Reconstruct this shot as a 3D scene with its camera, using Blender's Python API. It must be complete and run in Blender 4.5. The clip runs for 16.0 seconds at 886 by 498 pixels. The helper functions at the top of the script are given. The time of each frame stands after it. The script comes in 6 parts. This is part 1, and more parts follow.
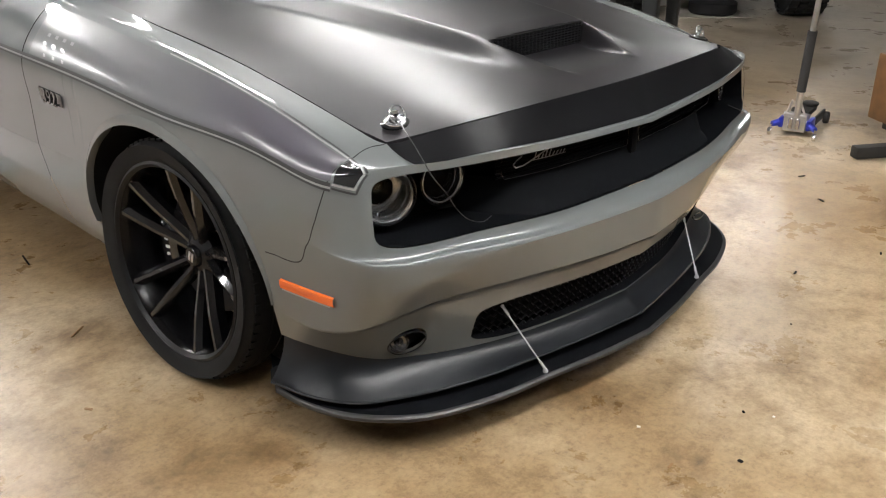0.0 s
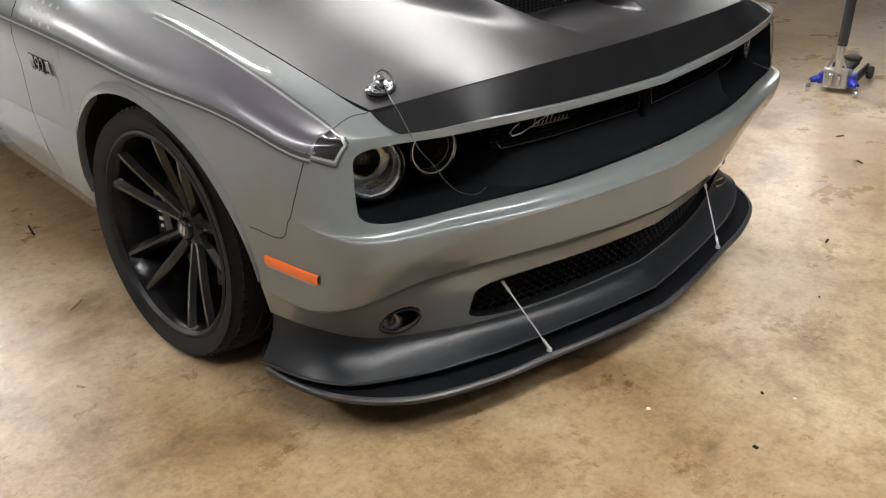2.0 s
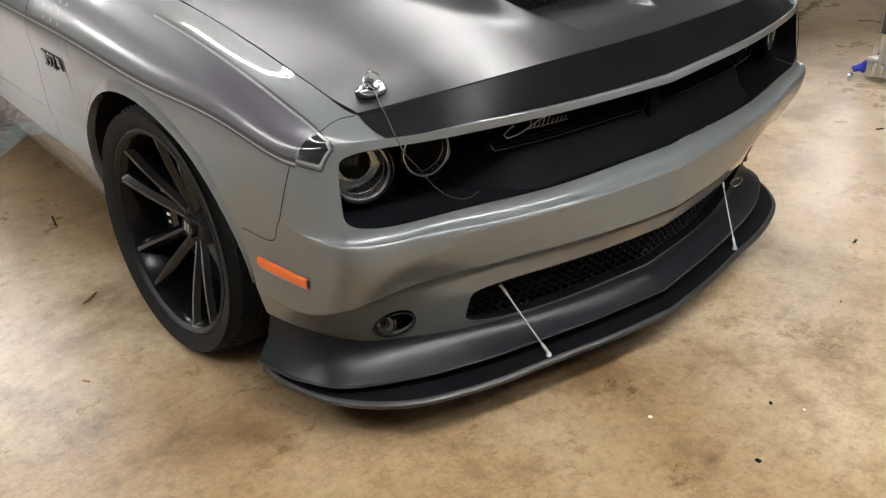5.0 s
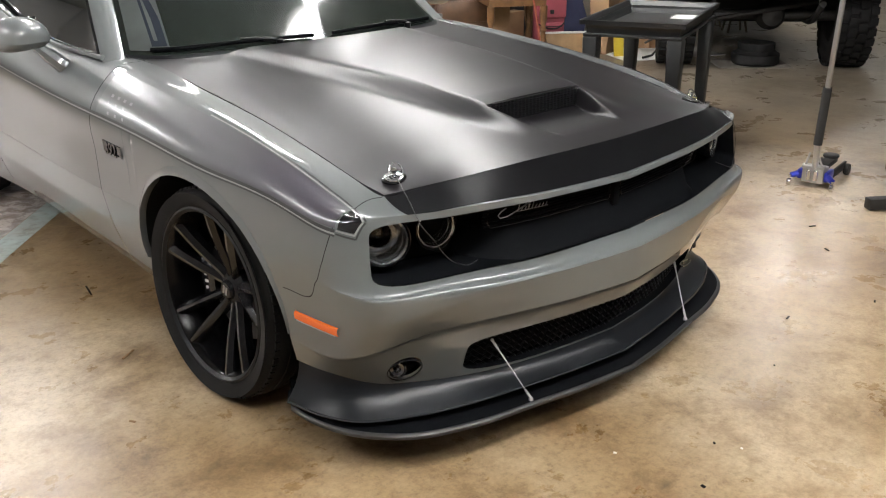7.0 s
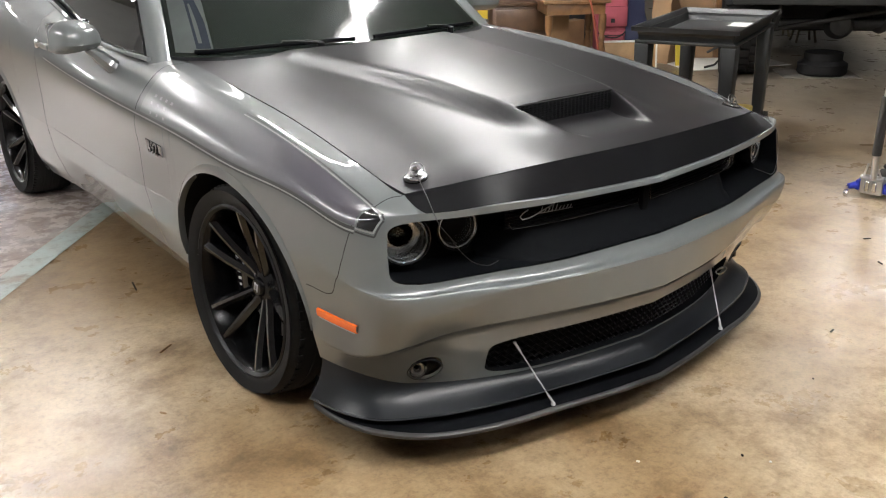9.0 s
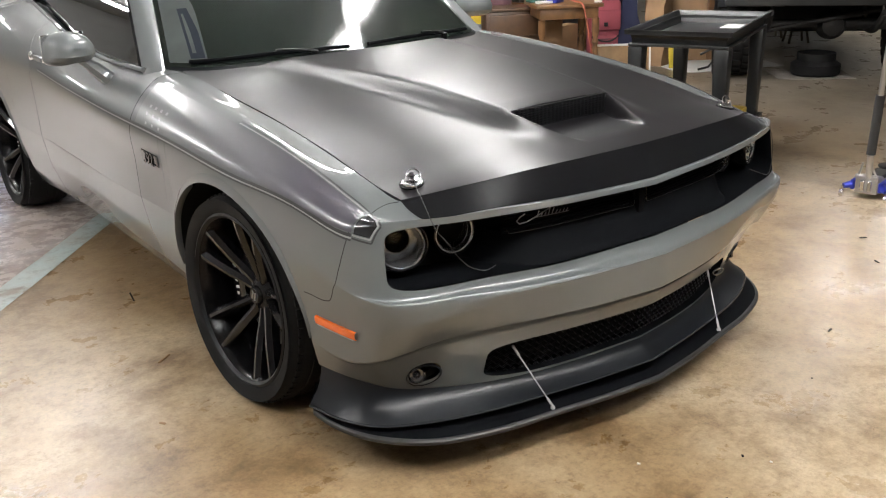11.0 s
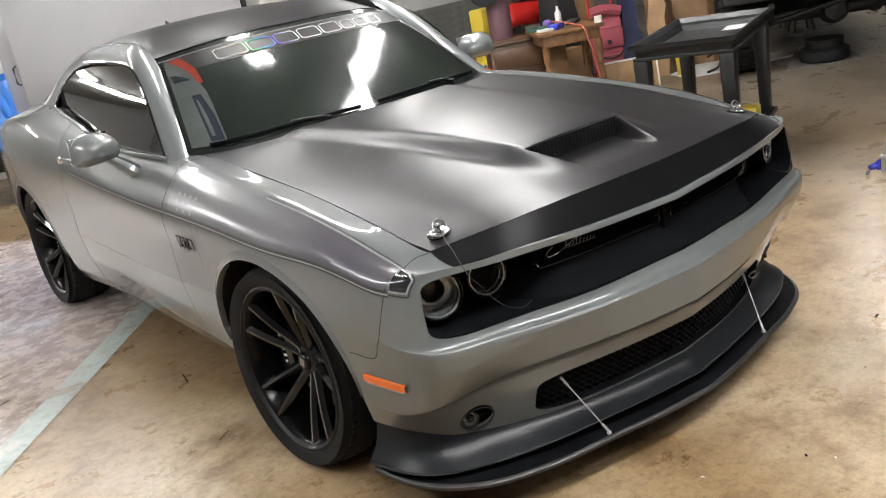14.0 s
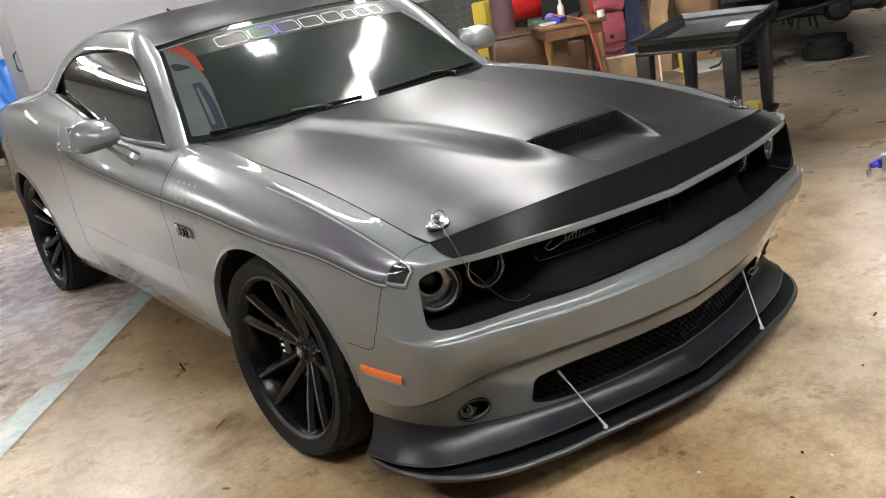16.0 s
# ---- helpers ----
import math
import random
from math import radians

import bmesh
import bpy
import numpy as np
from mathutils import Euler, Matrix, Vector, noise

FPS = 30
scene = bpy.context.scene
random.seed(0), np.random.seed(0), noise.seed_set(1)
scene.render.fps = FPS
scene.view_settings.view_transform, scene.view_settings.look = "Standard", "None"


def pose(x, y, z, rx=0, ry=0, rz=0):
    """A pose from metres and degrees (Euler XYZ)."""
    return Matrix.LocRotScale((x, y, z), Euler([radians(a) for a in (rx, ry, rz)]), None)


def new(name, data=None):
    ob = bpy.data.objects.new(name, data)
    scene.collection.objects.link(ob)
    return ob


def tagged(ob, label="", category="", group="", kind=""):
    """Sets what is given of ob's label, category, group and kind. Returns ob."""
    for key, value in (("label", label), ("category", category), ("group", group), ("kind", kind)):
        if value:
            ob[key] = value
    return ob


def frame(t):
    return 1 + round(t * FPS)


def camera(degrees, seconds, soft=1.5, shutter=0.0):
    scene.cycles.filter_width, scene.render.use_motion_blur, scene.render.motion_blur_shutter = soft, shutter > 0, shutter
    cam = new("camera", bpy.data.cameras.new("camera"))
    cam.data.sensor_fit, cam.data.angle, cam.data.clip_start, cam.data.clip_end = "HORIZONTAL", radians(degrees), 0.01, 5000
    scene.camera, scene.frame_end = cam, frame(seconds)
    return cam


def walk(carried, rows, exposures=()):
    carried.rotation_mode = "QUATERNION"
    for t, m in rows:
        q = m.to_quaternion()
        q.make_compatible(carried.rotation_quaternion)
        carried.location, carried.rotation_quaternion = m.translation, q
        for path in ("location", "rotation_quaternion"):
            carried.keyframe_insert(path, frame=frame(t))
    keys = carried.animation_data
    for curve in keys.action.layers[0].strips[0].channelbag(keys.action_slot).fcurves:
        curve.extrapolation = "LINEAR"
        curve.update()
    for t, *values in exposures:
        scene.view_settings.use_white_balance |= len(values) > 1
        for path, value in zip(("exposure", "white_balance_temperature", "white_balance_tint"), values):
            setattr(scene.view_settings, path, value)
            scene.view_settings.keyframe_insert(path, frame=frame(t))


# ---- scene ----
cam = camera(52.54, 16.0, soft=1.1)
ROWS = [
    (0.0, -2.0749, -2.1163, 1.4297, 65.843, 0.076, -46.086),
    (0.5, -2.0698, -2.1142, 1.4295, 65.372, 0.550, -45.645),
    (1.0, -2.0594, -2.1138, 1.4227, 64.828, 1.040, -45.061),
    (1.5, -2.0018, -2.1121, 1.4176, 64.061, 1.340, -44.580),
    (2.0, -1.8965, -2.1070, 1.4094, 63.184, 1.476, -43.663),
    (2.5, -1.8018, -2.1124, 1.4006, 62.072, 1.491, -41.426),
    (3.0, -1.7495, -2.1214, 1.3984, 61.314, 1.892, -39.613),
    (5.5, -1.7627, -2.1912, 1.4692, 62.937, 2.732, -40.548),
    (6.0, -1.9749, -2.2747, 1.5366, 65.056, 2.657, -41.056),
    (6.5, -2.1537, -2.4002, 1.5687, 67.179, 1.863, -42.394),
    (7.0, -2.1373, -2.4554, 1.5567, 68.378, 0.658, -41.808),
    (7.5, -2.0846, -2.5052, 1.5373, 68.537, 0.784, -39.252),
    (8.0, -2.0457, -2.5198, 1.5309, 68.719, 0.973, -37.655),
    (8.5, -2.0456, -2.5287, 1.5277, 68.760, 0.964, -37.372),
    (9.0, -2.0459, -2.5437, 1.5266, 69.138, 1.086, -37.374),
    (11.5, -2.0488, -2.5470, 1.5257, 69.730, 2.594, -38.331),
    (12.0, -2.0622, -2.5806, 1.5690, 71.778, 7.058, -38.733),
    (12.5, -2.0541, -2.5854, 1.5633, 72.239, 9.319, -38.552),
    (13.0, -2.0529, -2.5905, 1.5643, 71.647, 10.039, -38.654),
    (13.5, -2.0557, -2.5884, 1.5636, 71.554, 10.261, -38.658),
    (14.0, -2.0603, -2.5890, 1.5669, 71.802, 10.346, -38.355),
    (14.5, -2.0597, -2.5940, 1.5640, 72.110, 10.409, -37.940),
    (15.0, -2.0585, -2.5911, 1.5623, 72.099, 10.157, -37.881),
    (15.5, -2.0573, -2.5837, 1.5584, 71.697, 9.765, -38.085),
    (16.0, -2.0580, -2.5843, 1.5610, 71.394, 9.551, -38.153),
]
walk(cam, [(t, pose(x, y, z, rx, ry, rz)) for t, x, y, z, rx, ry, rz in ROWS], exposures=((0.0, 0.05), (3.2, 0.05), (5.3, 0.0), (16.0, 0.0)))

# ---- world and light ----
world = bpy.data.worlds.new("world")
scene.world = world
world.use_nodes = True
world.node_tree.nodes["Background"].inputs[0].default_value = (0.9, 0.95, 1.0, 1)
world.node_tree.nodes["Background"].inputs[1].default_value = 0.05

# x, y, turn in degrees and length of each ceiling fixture
# unseen lamps, most set from reflections; (-4.1, 1.2), (0.4, -2.7), (-0.6, -3.7) are added fill
TUBES = [(2.8, 3.7, -20, 2.44), (1.55, 1.35, -37, 2.44), (0.45, 2.5, 0, 1.83), (-0.9, 5.3, 90, 2.44), (-2.6, 11.6, 48, 1.22), (-4.05, 13.3, 52, 2.44), (8.8, 2.8, 90, 2.44), (0.4, -2.7, 90, 2.44), (-1.5, -2.2, 90, 2.44), (-4.1, 1.2, 0, 2.44), (-4.2, 7.6, 0, 2.44), (-0.6, -3.7, 90, 1.22)]
CEIL = 3.3


# ---- materials ----
def material(name, color, rough=0.5, metal=0.0, coat=0.0, bump=0.0, scale=40.0, vary=0.0, vscale=4.0, emit=None, spec=0.5, coat_rough=0.03):
    m = bpy.data.materials.new(name)
    m.use_nodes = True
    nt = m.node_tree
    b = nt.nodes["Principled BSDF"]
    b.inputs["Base Color"].default_value = (*color, 1)
    b.inputs["Roughness"].default_value = rough
    b.inputs["Metallic"].default_value = metal
    b.inputs["Specular IOR Level"].default_value = spec
    b.inputs["Coat Weight"].default_value = coat
    b.inputs["Coat Roughness"].default_value = coat_rough
    if emit:
        b.inputs["Emission Color"].default_value = (*emit[:3], 1)
        b.inputs["Emission Strength"].default_value = emit[3]
    if bump or vary:
        tc = nt.nodes.new("ShaderNodeTexCoord")
    if vary:
        n = nt.nodes.new("ShaderNodeTexNoise")
        n.inputs["Scale"].default_value = vscale
        n.inputs["Detail"].default_value = 6
        nt.links.new(tc.outputs["Object"], n.inputs["Vector"])
        ramp = nt.nodes.new("ShaderNodeValToRGB")
        ramp.color_ramp.elements[0].position = 0.3
        ramp.color_ramp.elements[1].position = 0.7
        ramp.color_ramp.elements[0].color = (*[max(0, c * (1 - vary)) for c in color], 1)
        ramp.color_ramp.elements[1].color = (*[min(1, c * (1 + vary)) for c in color], 1)
        nt.links.new(n.outputs["Fac"], ramp.inputs["Fac"])
        nt.links.new(ramp.outputs["Color"], b.inputs["Base Color"])
        mr = nt.nodes.new("ShaderNodeMapRange")
        mr.inputs["To Min"].default_value = max(0.02, rough * (1 - 0.5 * vary))
        mr.inputs["To Max"].default_value = min(1, rough * (1 + 0.5 * vary))
        nt.links.new(n.outputs["Fac"], mr.inputs["Value"])
        nt.links.new(mr.outputs["Result"], b.inputs["Roughness"])
    if bump:
        n2 = nt.nodes.new("ShaderNodeTexNoise")
        n2.inputs["Scale"].default_value = scale
        n2.inputs["Detail"].default_value = 5
        nt.links.new(tc.outputs["Object"], n2.inputs["Vector"])
        bp = nt.nodes.new("ShaderNodeBump")
        bp.inputs["Strength"].default_value = bump
        bp.inputs["Distance"].default_value = 0.01
        nt.links.new(n2.outputs["Fac"], bp.inputs["Height"])
        nt.links.new(bp.outputs["Normal"], b.inputs["Normal"])
    return m


PAINT = material("grey car paint", (0.106, 0.115, 0.116), 0.42, 0.0, 1.0, vary=0.03, vscale=2.0, spec=0.3, coat_rough=0.015)
PAINT.node_tree.nodes["Principled BSDF"].inputs["Coat IOR"].default_value = 1.55
SATIN = material("satin black vinyl", (0.012, 0.0112, 0.0125), 0.34, 0.0, 0.0, vary=0.02, vscale=3.0, spec=0.15)
BLACKPANEL = material("black vinyl panel", (0.006, 0.006, 0.0068), 0.34, vary=0.03, spec=0.08)
GRILLE = material("matt black grille", (0.0036, 0.004, 0.0048), 0.6, spec=0.02)
PINSTRIPE = material("dark pinstripe", (0.016, 0.016, 0.017), 0.4, 0.0, 0.4)
PINLIGHT = material("silver pinstripe", (0.25, 0.25, 0.25), 0.35, 0.0, 0.6)
SHADOWGAP = material("panel gap", (0.006, 0.006, 0.006), 0.9)
PLASTIC = material("satin black plastic", (0.007, 0.008, 0.010), 0.34, bump=0.03, scale=300, vary=0.15, vscale=6, spec=0.24)
GLOSSBLACK = material("gloss black plastic", (0.010, 0.010, 0.011), 0.10)
DULLBLACK = material("dull black", (0.006, 0.006, 0.006), 0.85, spec=0.1)
RUBBER = material("tyre rubber", (0.010, 0.0098, 0.010), 0.72, bump=0.08, scale=150, vary=0.25, vscale=9, spec=0.15)
RIM = material("gloss black rim", (0.005, 0.005, 0.006), 0.3, 0.0, 1.0, coat_rough=0.07, spec=0.05)
RIMLIP = material("dark satin rim lip", (0.008, 0.008, 0.009), 0.4, spec=0.2)
RIMDARK = material("black rim barrel", (0.004, 0.004, 0.0045), 0.22, 0.0, spec=0.2)
STEEL = material("brushed steel", (0.45, 0.45, 0.46), 0.3, 1.0, bump=0.05, scale=200)
OFFWHITE_MARK = material("white print", (0.75, 0.75, 0.75), 0.4)
DISC = material("brake disc iron", (0.07, 0.068, 0.066), 0.4, 0.8, vary=0.2, vscale=30)
WORNEDGE = material("worn grey plastic edge", (0.018, 0.018, 0.019), 0.45, vary=0.3, vscale=20)
HALO = material("white light-guide ring", (0.90, 0.92, 0.95), 0.07, 0.95, 0.5)
BOWL = material("satin lamp reflector", (0.74, 0.76, 0.79), 0.13, 0.97)
SILVERED = material("silver emblem", (0.55, 0.55, 0.56), 0.25, 0.4)
DARKDIGIT = material("smoked chrome digits", (0.10, 0.10, 0.105), 0.2, 0.8)
CHROME = material("chrome", (0.72, 0.73, 0.75), 0.12, 1.0)
AMBER = material("amber lens", (0.75, 0.13, 0.015), 0.15, 0.0, 1.0)
CONCRETE_WALL = material("painted block wall", (0.20, 0.20, 0.19), 0.7, bump=0.1, scale=60, vary=0.12, vscale=1.5)
CEILING = material("ceiling", (0.24, 0.24, 0.235), 0.8, vary=0.1)
WHITE_WALL = material("white painted wall", (0.36, 0.36, 0.355), 0.6, bump=0.05, scale=60, vary=0.06, vscale=1.5)
TUBE = material("lit fluorescent tube", (1, 1, 1), 0.4, emit=(1.0, 0.99, 0.975, 130.0))
WHITEMETAL = material("white enamel", (0.75, 0.75, 0.73), 0.35, vary=0.05)


def glass_material(name, tint, rough=0.0):
    m = bpy.data.materials.new(name)
    m.use_nodes = True
    b = m.node_tree.nodes["Principled BSDF"]
    b.inputs["Base Color"].default_value = (*tint, 1)
    b.inputs["Roughness"].default_value = rough
    b.inputs["Transmission Weight"].default_value = 1.0
    b.inputs["IOR"].default_value = 1.45
    return m


LENS = glass_material("clear lens", (0.95, 0.97, 1.0))
TINT = material("tinted side glass", (0.006, 0.007, 0.007), 0.02, spec=1.0, coat=1.0)
SCREEN = material("tinted windscreen", (0.012, 0.016, 0.014), 0.095, spec=0.55)


def floor_material():
    m = bpy.data.materials.new("waxed tan concrete")
    m.use_nodes = True
    nt = m.node_tree
    b = nt.nodes["Principled BSDF"]
    tc = nt.nodes.new("ShaderNodeTexCoord")

    def tex(scale, detail, rough=0.6, dist=0.0):
        n = nt.nodes.new("ShaderNodeTexNoise")
        n.inputs["Scale"].default_value = scale
        n.inputs["Detail"].default_value = detail
        n.inputs["Roughness"].default_value = rough
        n.inputs["Distortion"].default_value = dist
        nt.links.new(tc.outputs["Object"], n.inputs["Vector"])
        return n.outputs["Fac"]

    def ramp(fac, stops):
        r = nt.nodes.new("ShaderNodeValToRGB")
        e = r.color_ramp.elements
        while len(e) < len(stops):
            e.new(0.5)
        for k, (p, c) in enumerate(stops):
            e[k].position = p
            e[k].color = (*c, 1)
        nt.links.new(fac, r.inputs["Fac"])
        return r.outputs["Color"]

    def mix(kind, fac, a, c):
        x = nt.nodes.new("ShaderNodeMix")
        x.data_type = "RGBA"
        x.blend_type = kind
        if isinstance(fac, float):
            x.inputs["Factor"].default_value = fac
        else:
            nt.links.new(fac, x.inputs["Factor"])
        nt.links.new(a, x.inputs[6])
        nt.links.new(c, x.inputs[7])
        return x.outputs[2]

    big = ramp(tex(0.55, 4, 0.55, 0.3), [(0.36, (0.255, 0.170, 0.090)), (0.50, (0.395, 0.292, 0.174)), (0.66, (0.57, 0.465, 0.330))])
    cloud = ramp(tex(2.4, 10, 0.68, 0.25), [(0.36, (0.40, 0.32, 0.23)), (0.47, (0.82, 0.77, 0.70)), (0.60, (1.0, 1.0, 1.0)), (0.74, (1.22, 1.20, 1.16))])
    mid = ramp(tex(9.0, 10, 0.75, 0.15), [(0.33, (0.60, 0.53, 0.45)), (0.50, (0.95, 0.94, 0.92)), (0.66, (1.05, 1.05, 1.05))])
    fine = ramp(tex(70.0, 6, 0.75), [(0.32, (0.72, 0.70, 0.68)), (0.55, (1, 1, 1)), (0.72, (1.08, 1.08, 1.08))])
    c = mix("MULTIPLY", 0.9, big, cloud)
    c = mix("MULTIPLY", 0.85, c, mid)
    grit = ramp(tex(26.0, 8, 0.8), [(0.36, (0.62, 0.57, 0.52)), (0.48, (0.96, 0.95, 0.94)), (0.62, (1.06, 1.06, 1.06)), (0.72, (1.22, 1.22, 1.22))])
    c = mix("MULTIPLY", 0.75, c, grit)
    c = mix("MULTIPLY", 0.8, c, fine)
    # the floor turns greyer and darker towards larger x
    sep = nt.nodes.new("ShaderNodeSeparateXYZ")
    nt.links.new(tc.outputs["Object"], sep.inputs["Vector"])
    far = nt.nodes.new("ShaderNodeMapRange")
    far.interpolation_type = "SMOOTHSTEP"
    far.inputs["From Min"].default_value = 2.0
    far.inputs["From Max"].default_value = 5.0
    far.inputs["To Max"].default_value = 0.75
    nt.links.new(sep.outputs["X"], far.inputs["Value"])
    far_tone = ramp(tex(1.3, 8, 0.7, 0.4), [(0.35, (0.085, 0.073, 0.058)), (0.5, (0.17, 0.150, 0.122)), (0.68, (0.25, 0.228, 0.195))])
    c = mix("MIX", far.outputs["Result"], c, far_tone)
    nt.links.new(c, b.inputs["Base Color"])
    rr = nt.nodes.new("ShaderNodeMapRange")
    nt.links.new(tex(3.1, 9, 0.7, 0.2), rr.inputs["Value"])
    rr.inputs["From Min"].default_value = 0.3
    rr.inputs["From Max"].default_value = 0.7
    rr.inputs["To Min"].default_value = 0.20
    rr.inputs["To Max"].default_value = 0.46
    nt.links.new(rr.outputs["Result"], b.inputs["Roughness"])
    b.inputs["Coat Weight"].default_value = 0.3
    b.inputs["Coat Roughness"].default_value = 0.3
    bp = nt.nodes.new("ShaderNodeBump")
    bp.inputs["Strength"].default_value = 0.16
    bp.inputs["Distance"].default_value = 0.01
    nt.links.new(tex(16.0, 9, 0.75), bp.inputs["Height"])
    nt.links.new(bp.outputs["Normal"], b.inputs["Normal"])
    return m


FLOOR = floor_material()


def fade_material():
    """Stripe decal: grey by the door, dark charcoal towards the nose."""
    m = material("fading stripe decal", (0.07, 0.068, 0.08), 0.36, 0.0, 0.5, coat_rough=0.16)
    nt = m.node_tree
    tc = nt.nodes.new("ShaderNodeTexCoord")
    sep = nt.nodes.new("ShaderNodeSeparateXYZ")
    nt.links.new(tc.outputs["Object"], sep.inputs["Vector"])
    r = nt.nodes.new("ShaderNodeMapRange")
    r.inputs["From Min"].default_value = -0.35
    r.inputs["From Max"].default_value = 0.55
    nt.links.new(sep.outputs["Y"], r.inputs["Value"])
    c = nt.nodes.new("ShaderNodeValToRGB")
    c.color_ramp.elements[0].color = (0.050, 0.046, 0.058, 1)
    c.color_ramp.elements[1].color = (0.088, 0.092, 0.094, 1)
    nt.links.new(r.outputs["Result"], c.inputs["Fac"])
    nt.links.new(c.outputs["Color"], nt.nodes["Principled BSDF"].inputs["Base Color"])
    return m


def iris_material():
    """Iridescent vinyl edge: white, with colours that run along the strip."""
    m = material("iridescent vinyl", (0.8, 0.8, 0.8), 0.25, 0.2, 0.5)
    nt = m.node_tree
    tc = nt.nodes.new("ShaderNodeTexCoord")
    sep = nt.nodes.new("ShaderNodeSeparateXYZ")
    nt.links.new(tc.outputs["Object"], sep.inputs["Vector"])
    r = nt.nodes.new("ShaderNodeMapRange")
    r.inputs["From Min"].default_value = -0.45
    r.inputs["From Max"].default_value = 0.1
    nt.links.new(sep.outputs["X"], r.inputs["Value"])
    c = nt.nodes.new("ShaderNodeValToRGB")
    e = c.color_ramp.elements
    stops = [(0.0, (0.85, 0.85, 0.85)), (0.22, (0.85, 0.75, 0.6)), (0.32, (0.25, 0.85, 0.3)), (0.42, (0.15, 0.5, 0.9)), (0.55, (0.3, 0.15, 0.85)), (0.7, (0.85, 0.85, 0.85))]
    while len(e) < len(stops):
        e.new(0.5)
    for k, (p, col) in enumerate(stops):
        e[k].position = p
        e[k].color = (*col, 1)
    nt.links.new(r.outputs["Result"], c.inputs["Fac"])
    nt.links.new(c.outputs["Color"], nt.nodes["Principled BSDF"].inputs["Base Color"])
    return m


def worn_material(name, stops, scale, rough, dist=0.3):
    """Worn floor paint, and the bay's painted glare: patches of several tones, with fine dirt."""
    m = material(name, stops[0][1], rough[0])
    nt = m.node_tree
    b = nt.nodes["Principled BSDF"]
    tc = nt.nodes.new("ShaderNodeTexCoord")
    out = []
    for sc, det, ds in ((scale, 9, dist), (scale * 7, 8, 0.1)):
        n = nt.nodes.new("ShaderNodeTexNoise")
        n.inputs["Scale"].default_value = sc
        n.inputs["Detail"].default_value = det
        n.inputs["Roughness"].default_value = 0.7
        n.inputs["Distortion"].default_value = ds
        nt.links.new(tc.outputs["Object"], n.inputs["Vector"])
        r = nt.nodes.new("ShaderNodeValToRGB")
        out.append((n, r))
        nt.links.new(n.outputs["Fac"], r.inputs["Fac"])
    e = out[0][1].color_ramp.elements
    while len(e) < len(stops):
        e.new(0.5)
    for k, (p, c) in enumerate(stops):
        e[k].position = p
        e[k].color = (*c, 1)
    e = out[1][1].color_ramp.elements
    e[0].position, e[1].position = 0.36, 0.5
    e[0].color, e[1].color = (0.55, 0.52, 0.50, 1), (1, 1, 1, 1)
    x = nt.nodes.new("ShaderNodeMix")
    x.data_type = "RGBA"
    x.blend_type = "MULTIPLY"
    x.inputs["Factor"].default_value = 0.8
    nt.links.new(out[0][1].outputs["Color"], x.inputs[6])
    nt.links.new(out[1][1].outputs["Color"], x.inputs[7])
    nt.links.new(x.outputs[2], b.inputs["Base Color"])
    mr = nt.nodes.new("ShaderNodeMapRange")
    mr.inputs["To Min"].default_value = rough[0]
    mr.inputs["To Max"].default_value = rough[1]
    nt.links.new(out[1][0].outputs["Fac"], mr.inputs["Value"])
    nt.links.new(mr.outputs["Result"], b.inputs["Roughness"])
    return m


STRIPE_FADE = fade_material()
IRIS = iris_material()
# colours of the reflection painted on the windscreen edge
REFLECTPALE = material("painted pale reflection", (0.06, 0.068, 0.066), 0.15, vary=0.1, vscale=8)
REFLECTRED = material("painted red reflection", (0.16, 0.025, 0.016), 0.15)
REFLECTDARK = material("painted dark reflection", (0.018, 0.022, 0.03), 0.2)
CHINLIP = material("polished black plastic lip", (0.02, 0.021, 0.024), 0.25, spec=0.5)
CABLE = material("coated wire", (0.03, 0.03, 0.03), 0.3, 0.3)
FRAMELINE = material("dark chrome line", (0.16, 0.16, 0.17), 0.2, 0.9)
SUNSTRIP = material("sun strip tint", (0.007, 0.007, 0.007), 0.42, spec=0.15)


# ---- mesh helpers ----
def mesh_of(name, bm, mat, smooth=True, sharp=35):
    bmesh.ops.remove_doubles(bm, verts=bm.verts, dist=1e-5)
    me = bpy.data.meshes.new(name)
    bm.to_mesh(me)
    bm.free()
    for k in mat if isinstance(mat, (list, tuple)) else [mat]:
        me.materials.append(k)
    if smooth:
        me.shade_smooth()
        me.set_sharp_from_angle(angle=radians(sharp))
    return me


def part(name, bm, mat, parent, label="", smooth=True, sharp=35):
    ob = new(name, mesh_of(name, bm, mat, smooth, sharp))
    ob.parent = parent
    return tagged(ob, label)


def thing(name, label, category, at=(0, 0, 0), turn=0, group="", kind=""):
    ob = new(name)
    ob.empty_display_size = 0.1
    ob.matrix_basis = pose(*at, 0, 0, turn)
    return tagged(ob, label, category, group, kind)


def solid(name, bm, mat, label, category, at=(0, 0, 0), turn=0, group="", kind="", smooth=True):
    ob = new(name, mesh_of(name, bm, mat, smooth))
    ob.matrix_basis = pose(*at, 0, 0, turn)
    return tagged(ob, label, category, group, kind)


def B():
    return bmesh.new()


